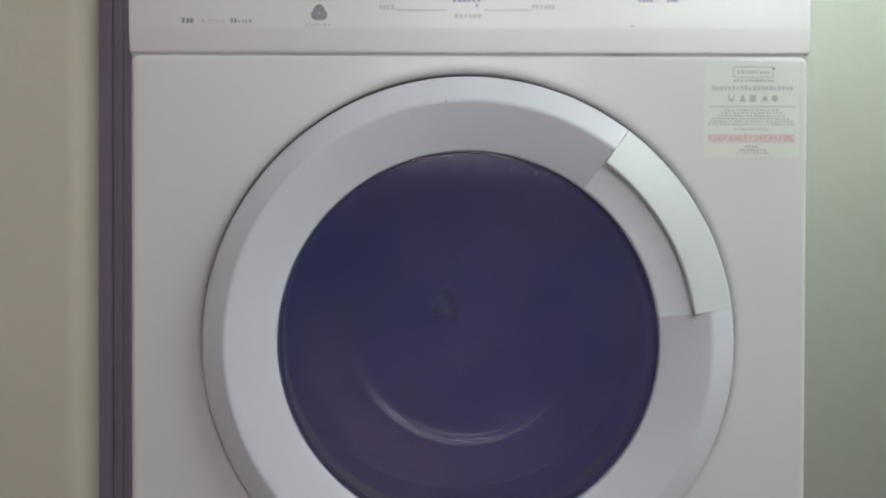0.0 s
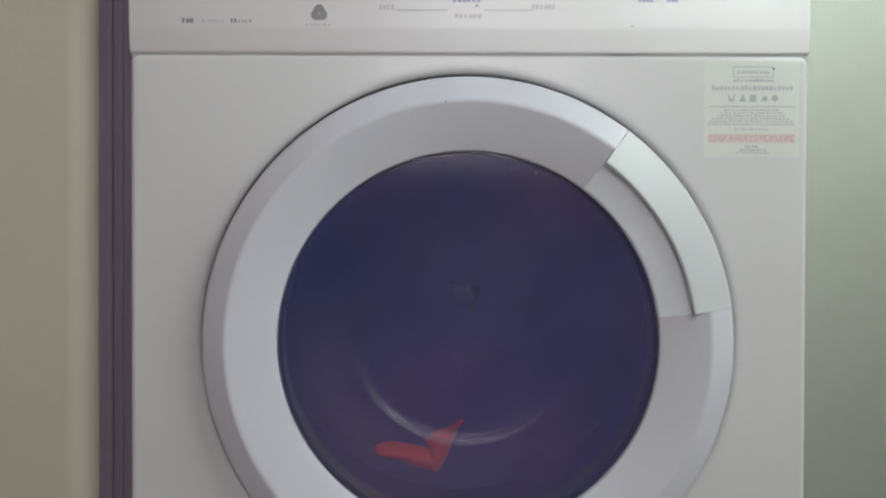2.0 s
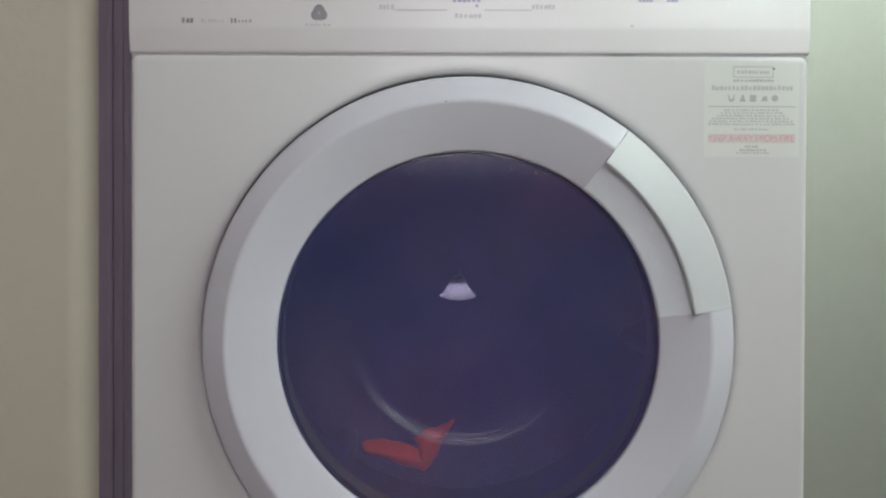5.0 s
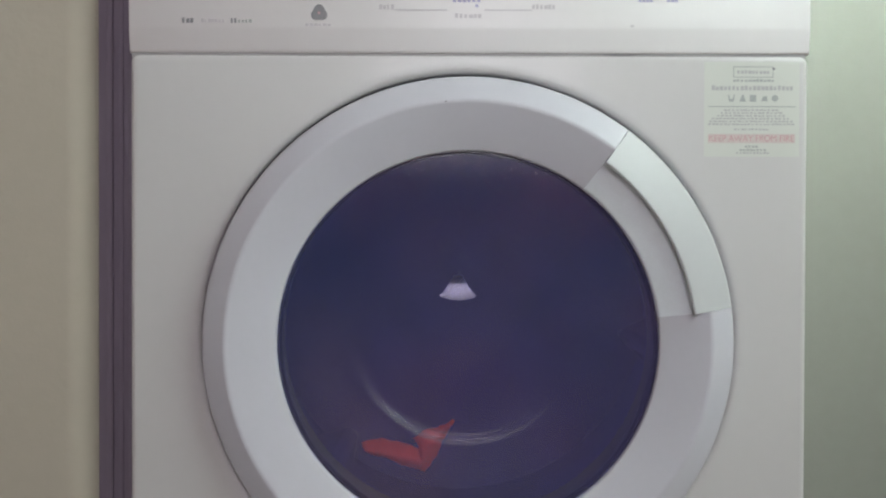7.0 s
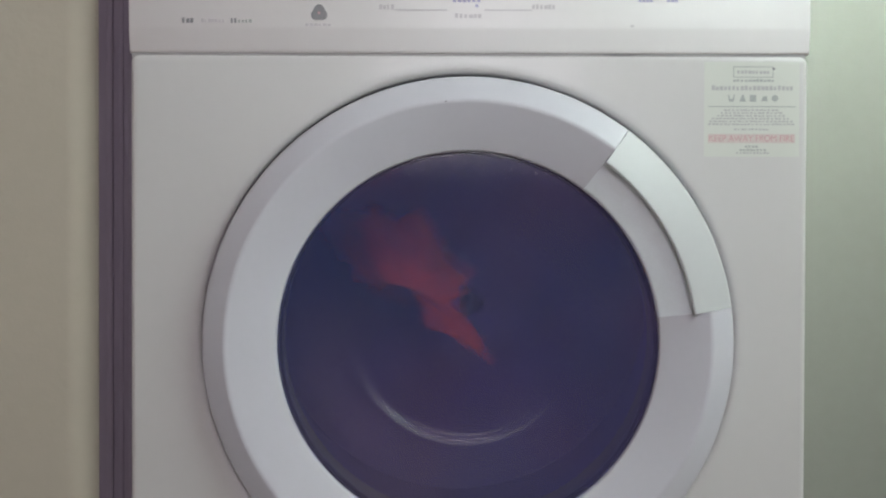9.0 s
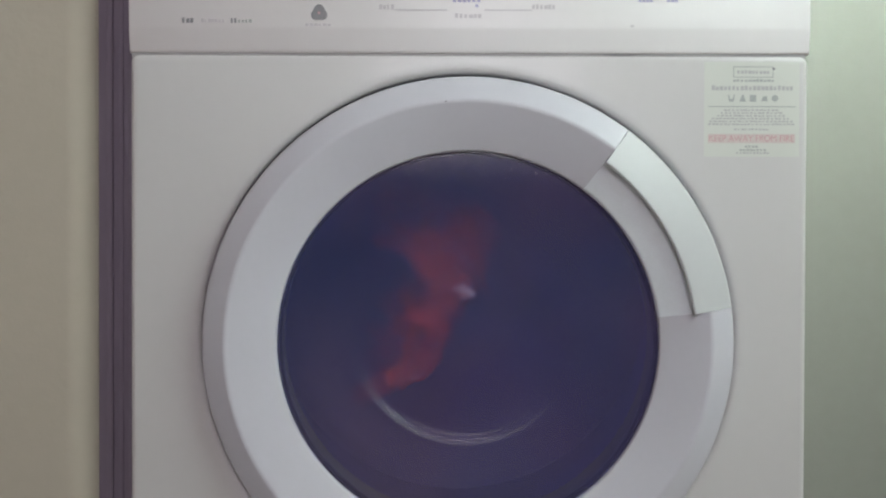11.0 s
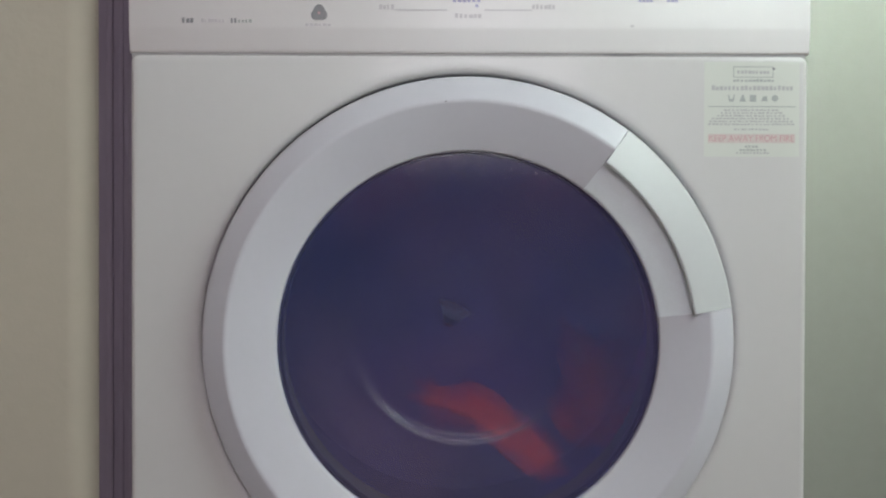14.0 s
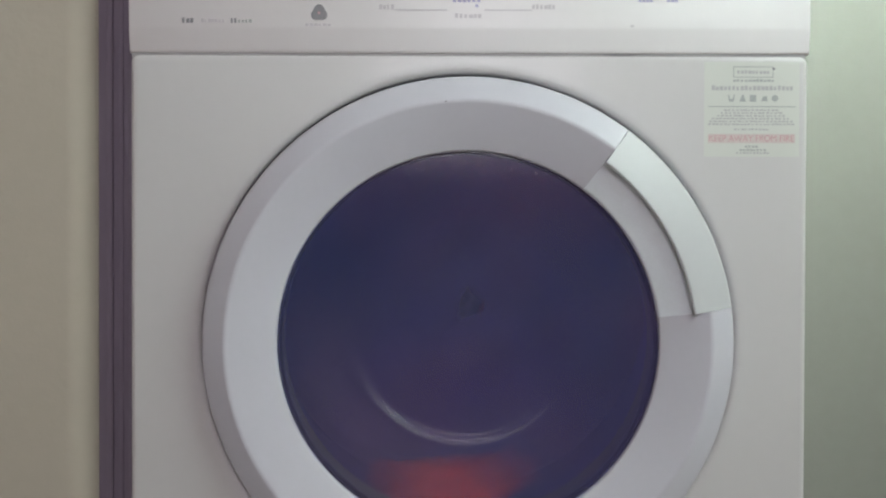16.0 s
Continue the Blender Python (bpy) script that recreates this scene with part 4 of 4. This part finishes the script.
        (12.4, -0.134, 0.140, 0.424, 94, 20, -43), (12.5, -0.120, 0.140, 0.476, 102, 25, -37), (12.6, -0.227, 0.182, 0.356, 90, 64, 0), (12.7, -0.140, 0.182, 0.257, 90, 33, 0),
        (12.8, -0.003, 0.140, 0.430, 89, -41, 32), (12.9, 0.025, 0.140, 0.352, 104, -11, 18), (13, -0.003, 0.140, 0.326, 107, 19, -18), (13.1, -0.089, 0.140, 0.341, 85, 42, -40),
        (13.2, -0.123, 0.140, 0.398, 80, 13, -118), (13.3, -0.127, 0.140, 0.424, 88, 17, -121), (13.4, -0.120, 0.140, 0.459, 111, 11, -38), (13.5, -0.246, 0.182, 0.408, 89, 73, -3),
        (13.6, -0.232, 0.182, 0.368, 90, 67, 0), (13.7, -0.046, 0.140, 0.438, -74, 64, -138), (13.8, -0.037, 0.140, 0.404, -70, 56, -134), (13.9, -0.102, 0.182, 0.236, -91, -15, -177),
        (14, -0.077, 0.182, 0.227, -90, -18, 180), (14.1, -0.023, 0.140, 0.355, -45, -35, 105), (14.2, -0.054, 0.140, 0.352, -107, -14, 76), (14.3, -0.120, 0.140, 0.369, -99, -44, 147),
        (14.4, -0.153, 0.140, 0.412, -58, -56, 122), (14.5, -0.149, 0.140, 0.507, 61, -47, 60), (14.6, -0.085, 0.310, 0.493, 56, -34, 68), (14.7, -0.227, 0.182, 0.578, 90, -64, 0),
        (14.8, -0.227, 0.182, 0.578, 90, -64, 0), (14.9, -0.227, 0.182, 0.578, 90, -64, 0), (15, -0.227, 0.182, 0.578, 90, -64, 0), (15.1, -0.227, 0.182, 0.578, 90, -64, 0),
        (15.2, -0.227, 0.182, 0.578, 90, -64, 0), (15.3, -0.227, 0.182, 0.578, 90, -64, 0), (15.4, -0.227, 0.182, 0.578, 90, -64, 0), (15.5, -0.227, 0.182, 0.578, 90, -64, 0),
        (15.6, -0.227, 0.182, 0.578, 90, -64, 0), (15.7, -0.227, 0.182, 0.578, 90, -64, 0), (15.8, -0.227, 0.182, 0.578, 90, -64, 0), (15.9, -0.227, 0.182, 0.578, 90, -64, 0),
        (16, -0.227, 0.182, 0.578, 90, -64, 0),
    )])
    walk(patches[3], [(t, pose(*p)) for t, *p in (
        (0, -0.076, 0.188, 0.227, -90, 17, 0), (0.1, -0.076, 0.188, 0.227, -90, 17, 0), (0.2, -0.076, 0.188, 0.227, -90, 17, 0), (0.3, -0.076, 0.188, 0.227, -90, 17, 0),
        (0.4, -0.076, 0.188, 0.227, -90, 17, 0), (0.5, -0.076, 0.188, 0.227, -90, 17, 0), (0.6, -0.076, 0.188, 0.227, -90, 17, 0), (0.7, -0.076, 0.188, 0.227, -90, 17, 0),
        (0.8, -0.076, 0.188, 0.227, -90, 17, 0), (0.9, -0.052, 0.180, 0.303, -92, -34, 47), (1, -0.020, 0.188, 0.216, -90, 4, 0), (1.1, 0.026, 0.180, 0.292, -78, -0, 53),
        (1.2, 0.149, 0.188, 0.264, -90, -36, 0), (1.3, 0.226, 0.188, 0.358, -90, -64, 0), (1.4, 0.175, 0.310, 0.461, 114, -59, 127), (1.5, -0.101, 0.180, 0.397, 118, -21, 112),
        (1.6, -0.207, 0.188, 0.322, 90, -55, 180), (1.7, -0.207, 0.188, 0.322, 90, -55, 180), (1.8, -0.207, 0.188, 0.322, 90, -55, 180), (1.9, -0.206, 0.188, 0.322, 90, -55, 180),
        (2, 0.064, 0.188, 0.224, 90, 15, 180), (2.1, 0.064, 0.188, 0.224, 90, 15, 180), (2.2, 0.064, 0.188, 0.224, 90, 15, 180), (7.1, 0.064, 0.188, 0.224, 90, 15, 180),
        (7.2, -0.203, 0.188, 0.316, 90, -53, 180), (7.3, -0.203, 0.188, 0.316, 90, -53, 180), (7.4, -0.203, 0.188, 0.316, 90, -53, 180), (7.5, -0.202, 0.188, 0.316, 90, -53, 180),
        (7.6, -0.202, 0.188, 0.316, 90, -53, 180), (7.7, -0.202, 0.188, 0.316, 90, -53, 180), (7.8, -0.202, 0.188, 0.316, 90, -53, 180), (7.9, -0.202, 0.188, 0.316, 90, -53, 180),
        (8, -0.202, 0.188, 0.316, 90, -53, 180), (8.1, -0.202, 0.188, 0.315, 90, -53, 180), (8.2, -0.056, 0.180, 0.426, -122, -52, 62), (8.3, -0.167, 0.188, 0.278, 93, -45, 179),
        (8.4, -0.125, 0.188, 0.248, 90, -29, 180), (8.5, -0.060, 0.310, 0.259, 79, -18, 154), (8.6, -0.153, 0.188, 0.266, 90, -37, 180), (8.7, -0.211, 0.188, 0.328, 90, -56, 180),
        (8.8, -0.245, 0.188, 0.405, 90, -76, 180), (8.9, -0.252, 0.188, 0.489, -90, -85, 0), (9, -0.230, 0.188, 0.571, -90, -66, 0), (9.1, -0.074, 0.180, 0.537, -48, -3, 15),
        (9.2, 0.148, 0.310, 0.453, -33, -60, 0), (9.3, 0.250, 0.188, 0.438, -90, -83, 0), (9.4, 0.175, 0.310, 0.416, -120, -85, 0), (9.5, -0.040, 0.310, 0.251, 62, -24, -143),
        (9.6, -0.009, 0.310, 0.255, 75, -0, -133), (9.7, -0.074, 0.180, 0.314, 77, -16, 148), (9.8, -0.163, 0.310, 0.343, 122, -54, 121), (9.9, -0.166, 0.188, 0.276, 90, -41, 180),
        (10, -0.110, 0.188, 0.240, 90, -26, 180), (10.1, -0.046, 0.188, 0.219, 90, -10, 180), (10.2, 0.020, 0.188, 0.216, 90, 5, 180), (10.3, 0.085, 0.188, 0.230, 90, 20, 180),
        (10.4, 0.099, 0.180, 0.325, 73, 29, -161), (10.5, -0.023, 0.180, 0.296, 71, -0, -151), (10.6, -0.074, 0.180, 0.295, 84, -15, 138), (10.7, -0.155, 0.310, 0.333, 62, -50, 180),
        (10.8, -0.253, 0.188, 0.463, 90, -89, 180), (10.9, -0.147, 0.310, 0.563, -88, -30, 47), (11, -0.017, 0.180, 0.480, -91, -53, 41), (11.1, -0.240, 0.188, 0.547, -90, -71, 0),
        (11.2, -0.253, 0.188, 0.461, 90, -88, 180), (11.3, -0.235, 0.188, 0.375, 90, -68, 180), (11.4, -0.189, 0.188, 0.300, 90, -48, 180), (11.5, -0.101, 0.310, 0.263, 94, -24, 141),
        (11.6, -0.048, 0.188, 0.220, 90, -11, 180), (11.7, 0.029, 0.188, 0.217, 90, 7, 180), (11.8, 0.104, 0.188, 0.238, 90, 25, 180), (11.9, 0.168, 0.188, 0.280, 90, 42, 180),
        (12, 0.217, 0.188, 0.340, 90, 60, 180), (12.1, 0.175, 0.310, 0.416, 120, 85, 180), (12.2, -0.040, 0.310, 0.251, -62, 24, 37), (12.3, -0.009, 0.310, 0.255, -75, -0, 47),
        (12.4, -0.074, 0.180, 0.314, -77, 16, -32), (12.5, -0.163, 0.310, 0.343, -122, 54, -59), (12.6, -0.166, 0.188, 0.276, -90, 41, 0), (12.7, -0.110, 0.188, 0.240, -90, 26, 0),
        (12.8, -0.046, 0.188, 0.219, -90, 10, 0), (12.9, 0.020, 0.188, 0.216, -90, -5, 0), (13, 0.085, 0.188, 0.230, -90, -20, 0), (13.1, 0.099, 0.180, 0.325, -73, -29, 19),
        (13.2, -0.023, 0.180, 0.296, -71, -0, 29), (13.3, -0.074, 0.180, 0.295, -84, 15, -42), (13.4, -0.155, 0.310, 0.333, -62, 50, 0), (13.5, -0.253, 0.188, 0.463, -90, 89, 0),
        (13.6, -0.147, 0.310, 0.563, 88, 30, -133), (13.7, -0.017, 0.180, 0.480, 91, 53, -139), (13.8, -0.217, 0.188, 0.597, 90, 59, 180), (13.9, -0.232, 0.188, 0.568, 90, 67, 180),
        (14, -0.243, 0.188, 0.537, 90, 74, 180), (14.1, -0.250, 0.188, 0.504, 90, 82, 180), (14.2, -0.253, 0.188, 0.471, 90, 89, 180), (14.3, -0.251, 0.188, 0.438, -90, 83, 0),
        (14.4, -0.245, 0.188, 0.406, -90, 76, 0), (14.5, -0.235, 0.188, 0.374, -90, 68, 0), (14.6, -0.221, 0.188, 0.344, -90, 61, 0), (14.7, -0.047, 0.180, 0.433, -82, -5, 52),
        (14.8, -0.038, 0.180, 0.388, -99, -14, 65), (14.9, -0.117, 0.188, 0.243, -90, 27, 0), (15, -0.126, 0.188, 0.248, -90, 30, 0), (15.1, -0.135, 0.188, 0.254, -90, 32, 0),
        (15.2, -0.144, 0.188, 0.260, -90, 35, 0), (15.3, -0.152, 0.188, 0.266, -90, 37, 0), (15.4, -0.160, 0.188, 0.272, -90, 39, 0), (15.5, -0.168, 0.188, 0.279, -90, 42, 0),
        (15.6, -0.176, 0.188, 0.286, -90, 44, 0), (15.7, -0.056, 0.180, 0.415, -100, -6, 60), (15.8, -0.183, 0.188, 0.294, -90, 45, 1), (15.9, -0.183, 0.188, 0.294, -90, 46, 0),
        (16, -0.183, 0.188, 0.294, -90, 46, 0),
    )])
    walk(patches[4], [(t, pose(*p)) for t, *p in (
        (0, -0.219, 0.194, 0.341, -90, 60, 0), (0.1, -0.219, 0.194, 0.341, -90, 60, 0), (0.2, -0.219, 0.194, 0.341, -90, 60, 0), (0.3, -0.219, 0.194, 0.341, -90, 60, 0),
        (0.4, -0.050, 0.310, 0.420, -50, -13, 17), (0.5, 0.059, 0.145, 0.495, -106, -24, 60), (0.6, 0.014, 0.145, 0.458, -69, -5, 53), (0.7, -0.003, 0.145, 0.406, -91, -17, 53),
        (0.8, -0.003, 0.145, 0.412, -91, -17, 53), (0.9, 0.084, 0.194, 0.230, -90, -20, 0), (1, 0.165, 0.194, 0.277, -90, -41, 0), (1.1, 0.223, 0.194, 0.351, -90, -63, 0),
        (1.2, 0.250, 0.194, 0.441, -90, -84, 0), (1.3, 0.242, 0.194, 0.535, 90, -74, 180), (1.4, 0.093, 0.310, 0.518, 57, -0, -165), (1.5, -0.012, 0.145, 0.481, 101, 22, -119),
        (1.6, -0.160, 0.194, 0.663, 90, 39, 180), (1.7, -0.163, 0.194, 0.660, 90, 40, 180), (1.8, -0.166, 0.194, 0.658, 90, 41, 180), (1.9, -0.169, 0.194, 0.655, 90, 42, 180),
        (2, 0.125, 0.194, 0.249, 90, 30, 180), (2.1, 0.125, 0.194, 0.249, 90, 30, 180), (2.2, 0.125, 0.194, 0.249, 90, 30, 180), (7.1, 0.125, 0.194, 0.249, 90, 30, 180),
        (7.2, -0.253, 0.194, 0.461, -90, 89, 0), (7.3, -0.253, 0.194, 0.457, -90, 88, 0), (7.4, -0.252, 0.194, 0.453, -90, 87, 0), (7.5, -0.252, 0.194, 0.449, -90, 86, 0),
        (7.6, -0.252, 0.194, 0.444, -90, 85, 0), (7.7, -0.152, 0.145, 0.451, -130, 46, -71), (7.8, -0.145, 0.145, 0.479, -141, 54, -79), (7.9, -0.129, 0.145, 0.484, -165, 59, -100),
        (8, -0.115, 0.145, 0.517, 123, 31, -96), (8.1, -0.072, 0.145, 0.524, 104, 40, -113), (8.2, 0.029, 0.194, 0.717, 90, -7, 180), (8.3, 0.128, 0.310, 0.508, 108, -56, 106),
        (8.4, 0.194, 0.194, 0.627, 90, -51, 180), (8.5, 0.147, 0.194, 0.671, 90, -36, 180), (8.6, 0.091, 0.194, 0.702, 90, -21, 180), (8.7, 0.029, 0.194, 0.717, 90, -7, 180),
        (8.8, -0.035, 0.194, 0.717, 90, 8, 180), (8.9, -0.097, 0.194, 0.700, 90, 22, 180), (9, -0.152, 0.194, 0.669, 90, 37, 180), (9.1, -0.020, 0.145, 0.483, 65, -35, 150),
        (9.2, -0.113, 0.194, 0.693, 90, 26, 180), (9.3, -0.003, 0.145, 0.567, 62, -27, 150), (9.4, 0.008, 0.194, 0.719, 90, -2, 180), (9.5, 0.022, 0.194, 0.718, 90, -5, 180),
        (9.6, 0.037, 0.194, 0.716, 90, -9, 180), (9.7, 0.051, 0.194, 0.714, 90, -12, 180), (9.8, 0.065, 0.194, 0.710, 90, -15, 180), (9.9, 0.079, 0.194, 0.706, 90, -18, 180),
        (10, 0.093, 0.194, 0.701, 90, -22, 180), (10.1, 0.106, 0.194, 0.696, 90, -25, 180), (10.2, 0.049, 0.145, 0.559, 74, -52, 152), (10.3, 0.096, 0.194, 0.700, 90, -23, 180),
        (10.4, 0.073, 0.194, 0.708, 90, -17, 180), (10.5, 0.049, 0.194, 0.714, 90, -11, 180), (10.6, 0.024, 0.194, 0.718, 90, -6, 180), (10.7, -0.001, 0.194, 0.719, 90, 0, 180),
        (10.8, -0.026, 0.194, 0.718, 90, 6, 180), (10.9, -0.051, 0.194, 0.714, 90, 11, 180), (11, -0.075, 0.194, 0.708, 90, 17, 180), (11.1, -0.046, 0.145, 0.576, 67, -20, 140),
        (11.2, 0.023, 0.145, 0.380, 67, 5, -143), (11.3, 0.161, 0.194, 0.274, 90, 40, 180), (11.4, 0.226, 0.194, 0.358, 90, 64, 180), (11.5, 0.251, 0.194, 0.461, 90, 89, 180),
        (11.6, 0.231, 0.194, 0.566, -90, 67, 0), (11.7, 0.170, 0.194, 0.653, -90, 43, 0), (11.8, 0.078, 0.194, 0.707, -90, 18, 0), (11.9, -0.012, 0.145, 0.569, -71, 23, -42),
        (12, -0.003, 0.145, 0.567, -62, 27, -30), (12.1, 0.008, 0.194, 0.719, -90, 2, 0), (12.2, 0.022, 0.194, 0.718, -90, 5, 0), (12.3, 0.037, 0.194, 0.716, -90, 9, 0),
        (12.4, 0.051, 0.194, 0.714, -90, 12, 0), (12.5, 0.065, 0.194, 0.710, -90, 15, 0), (12.6, 0.079, 0.194, 0.706, -90, 18, 0), (12.7, 0.093, 0.194, 0.701, -90, 22, 0),
        (12.8, 0.106, 0.194, 0.696, -90, 25, 0), (12.9, 0.049, 0.145, 0.559, -74, 52, -28), (13, 0.096, 0.194, 0.700, -90, 23, 0), (13.1, 0.073, 0.194, 0.708, -90, 17, 0),
        (13.2, 0.049, 0.194, 0.714, -90, 11, 0), (13.3, 0.024, 0.194, 0.718, -90, 6, 0), (13.4, -0.001, 0.194, 0.719, -90, -0, 0), (13.5, -0.026, 0.194, 0.718, -90, -6, 0),
        (13.6, -0.051, 0.194, 0.714, -90, -11, 0), (13.7, -0.075, 0.194, 0.708, -90, -17, 0), (13.8, -0.046, 0.145, 0.576, -67, 20, -40), (13.9, 0.023, 0.145, 0.380, -67, -5, 37),
        (14, 0.023, 0.145, 0.368, -84, 22, -41), (14.1, 0.073, 0.310, 0.272, -62, -11, 24), (14.2, -0.046, 0.145, 0.325, -70, 16, -51), (14.3, -0.077, 0.194, 0.227, -90, 17, 0),
        (14.4, -0.077, 0.194, 0.227, -90, 17, 0), (14.5, -0.077, 0.194, 0.227, -90, 17, 0), (14.6, -0.077, 0.194, 0.227, -90, 17, 0), (14.7, -0.077, 0.194, 0.227, -90, 17, 0),
        (14.8, -0.077, 0.194, 0.227, -90, 17, 0), (14.9, -0.077, 0.194, 0.227, -90, 17, 0), (15, -0.077, 0.194, 0.227, -90, 17, 0), (15.1, -0.077, 0.194, 0.227, -90, 17, 0),
        (15.2, -0.077, 0.194, 0.227, -90, 17, 0), (15.3, -0.077, 0.194, 0.227, -90, 17, 0), (15.4, -0.077, 0.194, 0.227, -90, 17, 0), (15.5, -0.077, 0.194, 0.227, -90, 17, 0),
        (15.6, -0.077, 0.194, 0.227, -90, 17, 0), (15.7, -0.077, 0.194, 0.227, -90, 17, 0), (15.8, -0.077, 0.194, 0.227, -90, 17, 0), (15.9, -0.077, 0.194, 0.227, -90, 17, 0),
        (16, -0.077, 0.194, 0.227, -90, 17, 0),
    )])
    walk(fold, [(t, pose(x, y, z, 0, -a, 0)) for t, x, y, z, a in (
        (0, -0.044, 0.170, 0.221, 0), (0.1, -0.044, 0.170, 0.221, 0), (0.2, -0.044, 0.170, 0.221, 0), (0.3, -0.044, 0.170, 0.221, 0), (0.4, -0.044, 0.170, 0.221, 0),
        (0.5, -0.044, 0.170, 0.221, 0), (0.6, -0.044, 0.170, 0.221, 0), (0.7, -0.044, 0.170, 0.221, 0), (0.8, -0.044, 0.170, 0.221, 0), (0.9, -0.044, 0.170, 0.221, 0),
        (1, -0.044, 0.170, 0.221, 0), (1.1, -0.044, 0.170, 0.221, 0), (1.2, -0.044, 0.170, 0.221, 0), (1.3, -0.044, 0.170, 0.221, 0), (1.4, -0.044, 0.170, 0.221, 0),
        (1.5, -0.044, 0.170, 0.221, 0), (1.6, -0.044, 0.170, 0.221, 0), (1.7, -0.044, 0.170, 0.221, 0), (1.8, -0.044, 0.170, 0.221, 0), (1.9, -0.047, 0.135, 0.329, 4),
        (2, -0.039, 0.150, 0.338, 3), (2.1, -0.049, 0.135, 0.338, 0), (2.2, -0.051, 0.135, 0.342, 0), (7.1, -0.051, 0.135, 0.342, 0), (7.2, -0.065, 0.150, 0.348, -6),
        (7.3, -0.086, 0.135, 0.358, -12), (7.4, -0.098, 0.150, 0.379, -25), (7.5, -0.122, 0.150, 0.407, -42), (7.6, -0.122, 0.150, 0.414, -46), (7.7, -0.129, 0.150, 0.424, -52),
        (7.8, -0.125, 0.150, 0.434, -62), (7.9, -0.122, 0.150, 0.438, -66), (8, -0.108, 0.150, 0.446, -72), (8.1, -0.077, 0.150, 0.446, -80), (8.2, -0.078, 0.170, 0.705, -160),
        (8.3, 0.055, 0.170, 0.711, -193), (8.4, 0.173, 0.170, 0.647, -224), (8.5, 0.241, 0.170, 0.532, -255), (8.6, 0.240, 0.170, 0.398, -286), (8.7, 0.170, 0.170, 0.284, -317),
        (8.8, 0.051, 0.170, 0.223, -348), (8.9, -0.082, 0.170, 0.231, -379), (9, -0.192, 0.170, 0.307, -410), (9.1, -0.248, 0.170, 0.428, -441), (9.2, -0.233, 0.170, 0.561, -472),
        (9.3, -0.151, 0.170, 0.667, -503), (9.4, -0.027, 0.170, 0.716, -534), (9.5, 0.105, 0.170, 0.694, -565), (9.6, 0.206, 0.170, 0.607, -596), (9.7, 0.249, 0.170, 0.480, -627),
        (9.8, 0.220, 0.170, 0.350, -658), (9.9, 0.128, 0.170, 0.253, -689), (10, -0.001, 0.170, 0.217, -720), (10.1, -0.130, 0.170, 0.253, -751), (10.2, -0.222, 0.170, 0.350, -782),
        (10.3, -0.250, 0.170, 0.480, -813), (10.4, -0.208, 0.170, 0.607, -844), (10.5, -0.106, 0.170, 0.694, -875), (10.6, 0.025, 0.170, 0.716, -906), (10.7, 0.150, 0.170, 0.667, -937),
        (10.8, 0.231, 0.170, 0.561, -968), (10.9, 0.246, 0.170, 0.428, -999), (11, 0.191, 0.170, 0.307, -1030), (11.1, 0.081, 0.170, 0.231, -1061), (11.2, -0.053, 0.170, 0.223, -1092),
        (11.3, -0.171, 0.170, 0.284, -1123), (11.4, -0.241, 0.170, 0.398, -1154), (11.5, -0.242, 0.170, 0.532, -1185), (11.6, -0.174, 0.170, 0.647, -1216), (11.7, -0.057, 0.170, 0.711, -1247),
        (11.8, 0.076, 0.170, 0.705, -1278), (11.9, 0.188, 0.170, 0.631, -1309), (12, 0.245, 0.170, 0.511, -1340), (12.1, 0.233, 0.170, 0.378, -1371), (12.2, 0.153, 0.170, 0.270, -1402),
        (12.3, 0.030, 0.170, 0.219, -1433), (12.4, -0.102, 0.170, 0.239, -1464), (12.5, -0.206, 0.170, 0.324, -1495), (12.6, -0.250, 0.170, 0.450, -1526), (12.7, -0.224, 0.170, 0.581, -1557),
        (12.8, -0.133, 0.170, 0.679, -1588), (12.9, -0.005, 0.170, 0.717, -1619), (13, 0.124, 0.170, 0.684, -1650), (13.1, 0.218, 0.170, 0.588, -1681), (13.2, 0.249, 0.170, 0.458, -1712),
        (13.3, 0.209, 0.170, 0.331, -1743), (13.4, 0.109, 0.170, 0.243, -1774), (13.5, -0.023, 0.170, 0.218, -1805), (13.6, -0.148, 0.170, 0.265, -1836), (13.7, -0.231, 0.170, 0.370, -1867),
        (13.8, -0.248, 0.170, 0.502, -1898), (13.9, -0.195, 0.170, 0.625, -1929), (14, -0.086, 0.170, 0.702, -1960), (14.1, 0.047, 0.170, 0.713, -1991), (14.2, 0.166, 0.170, 0.653, -2022),
        (14.3, 0.238, 0.170, 0.540, -2053), (14.4, 0.242, 0.170, 0.407, -2084), (14.5, 0.176, 0.170, 0.290, -2115), (14.6, 0.060, 0.170, 0.225, -2146), (14.7, -0.074, 0.170, 0.228, -2177),
        (14.8, -0.187, 0.170, 0.300, -2208), (14.9, -0.246, 0.170, 0.419, -2239), (15, -0.236, 0.170, 0.553, -2270), (15.1, -0.158, 0.170, 0.661, -2301), (15.2, -0.036, 0.170, 0.715, -2332),
        (15.3, 0.097, 0.170, 0.697, -2363), (15.4, 0.201, 0.170, 0.614, -2394), (15.5, 0.248, 0.170, 0.489, -2425), (15.6, 0.224, 0.170, 0.358, -2456), (15.7, 0.135, 0.170, 0.258, -2487),
        (15.8, 0.008, 0.170, 0.217, -2518), (15.9, -0.122, 0.170, 0.249, -2549), (16, -0.217, 0.170, 0.342, -2580),
    )])


motions()
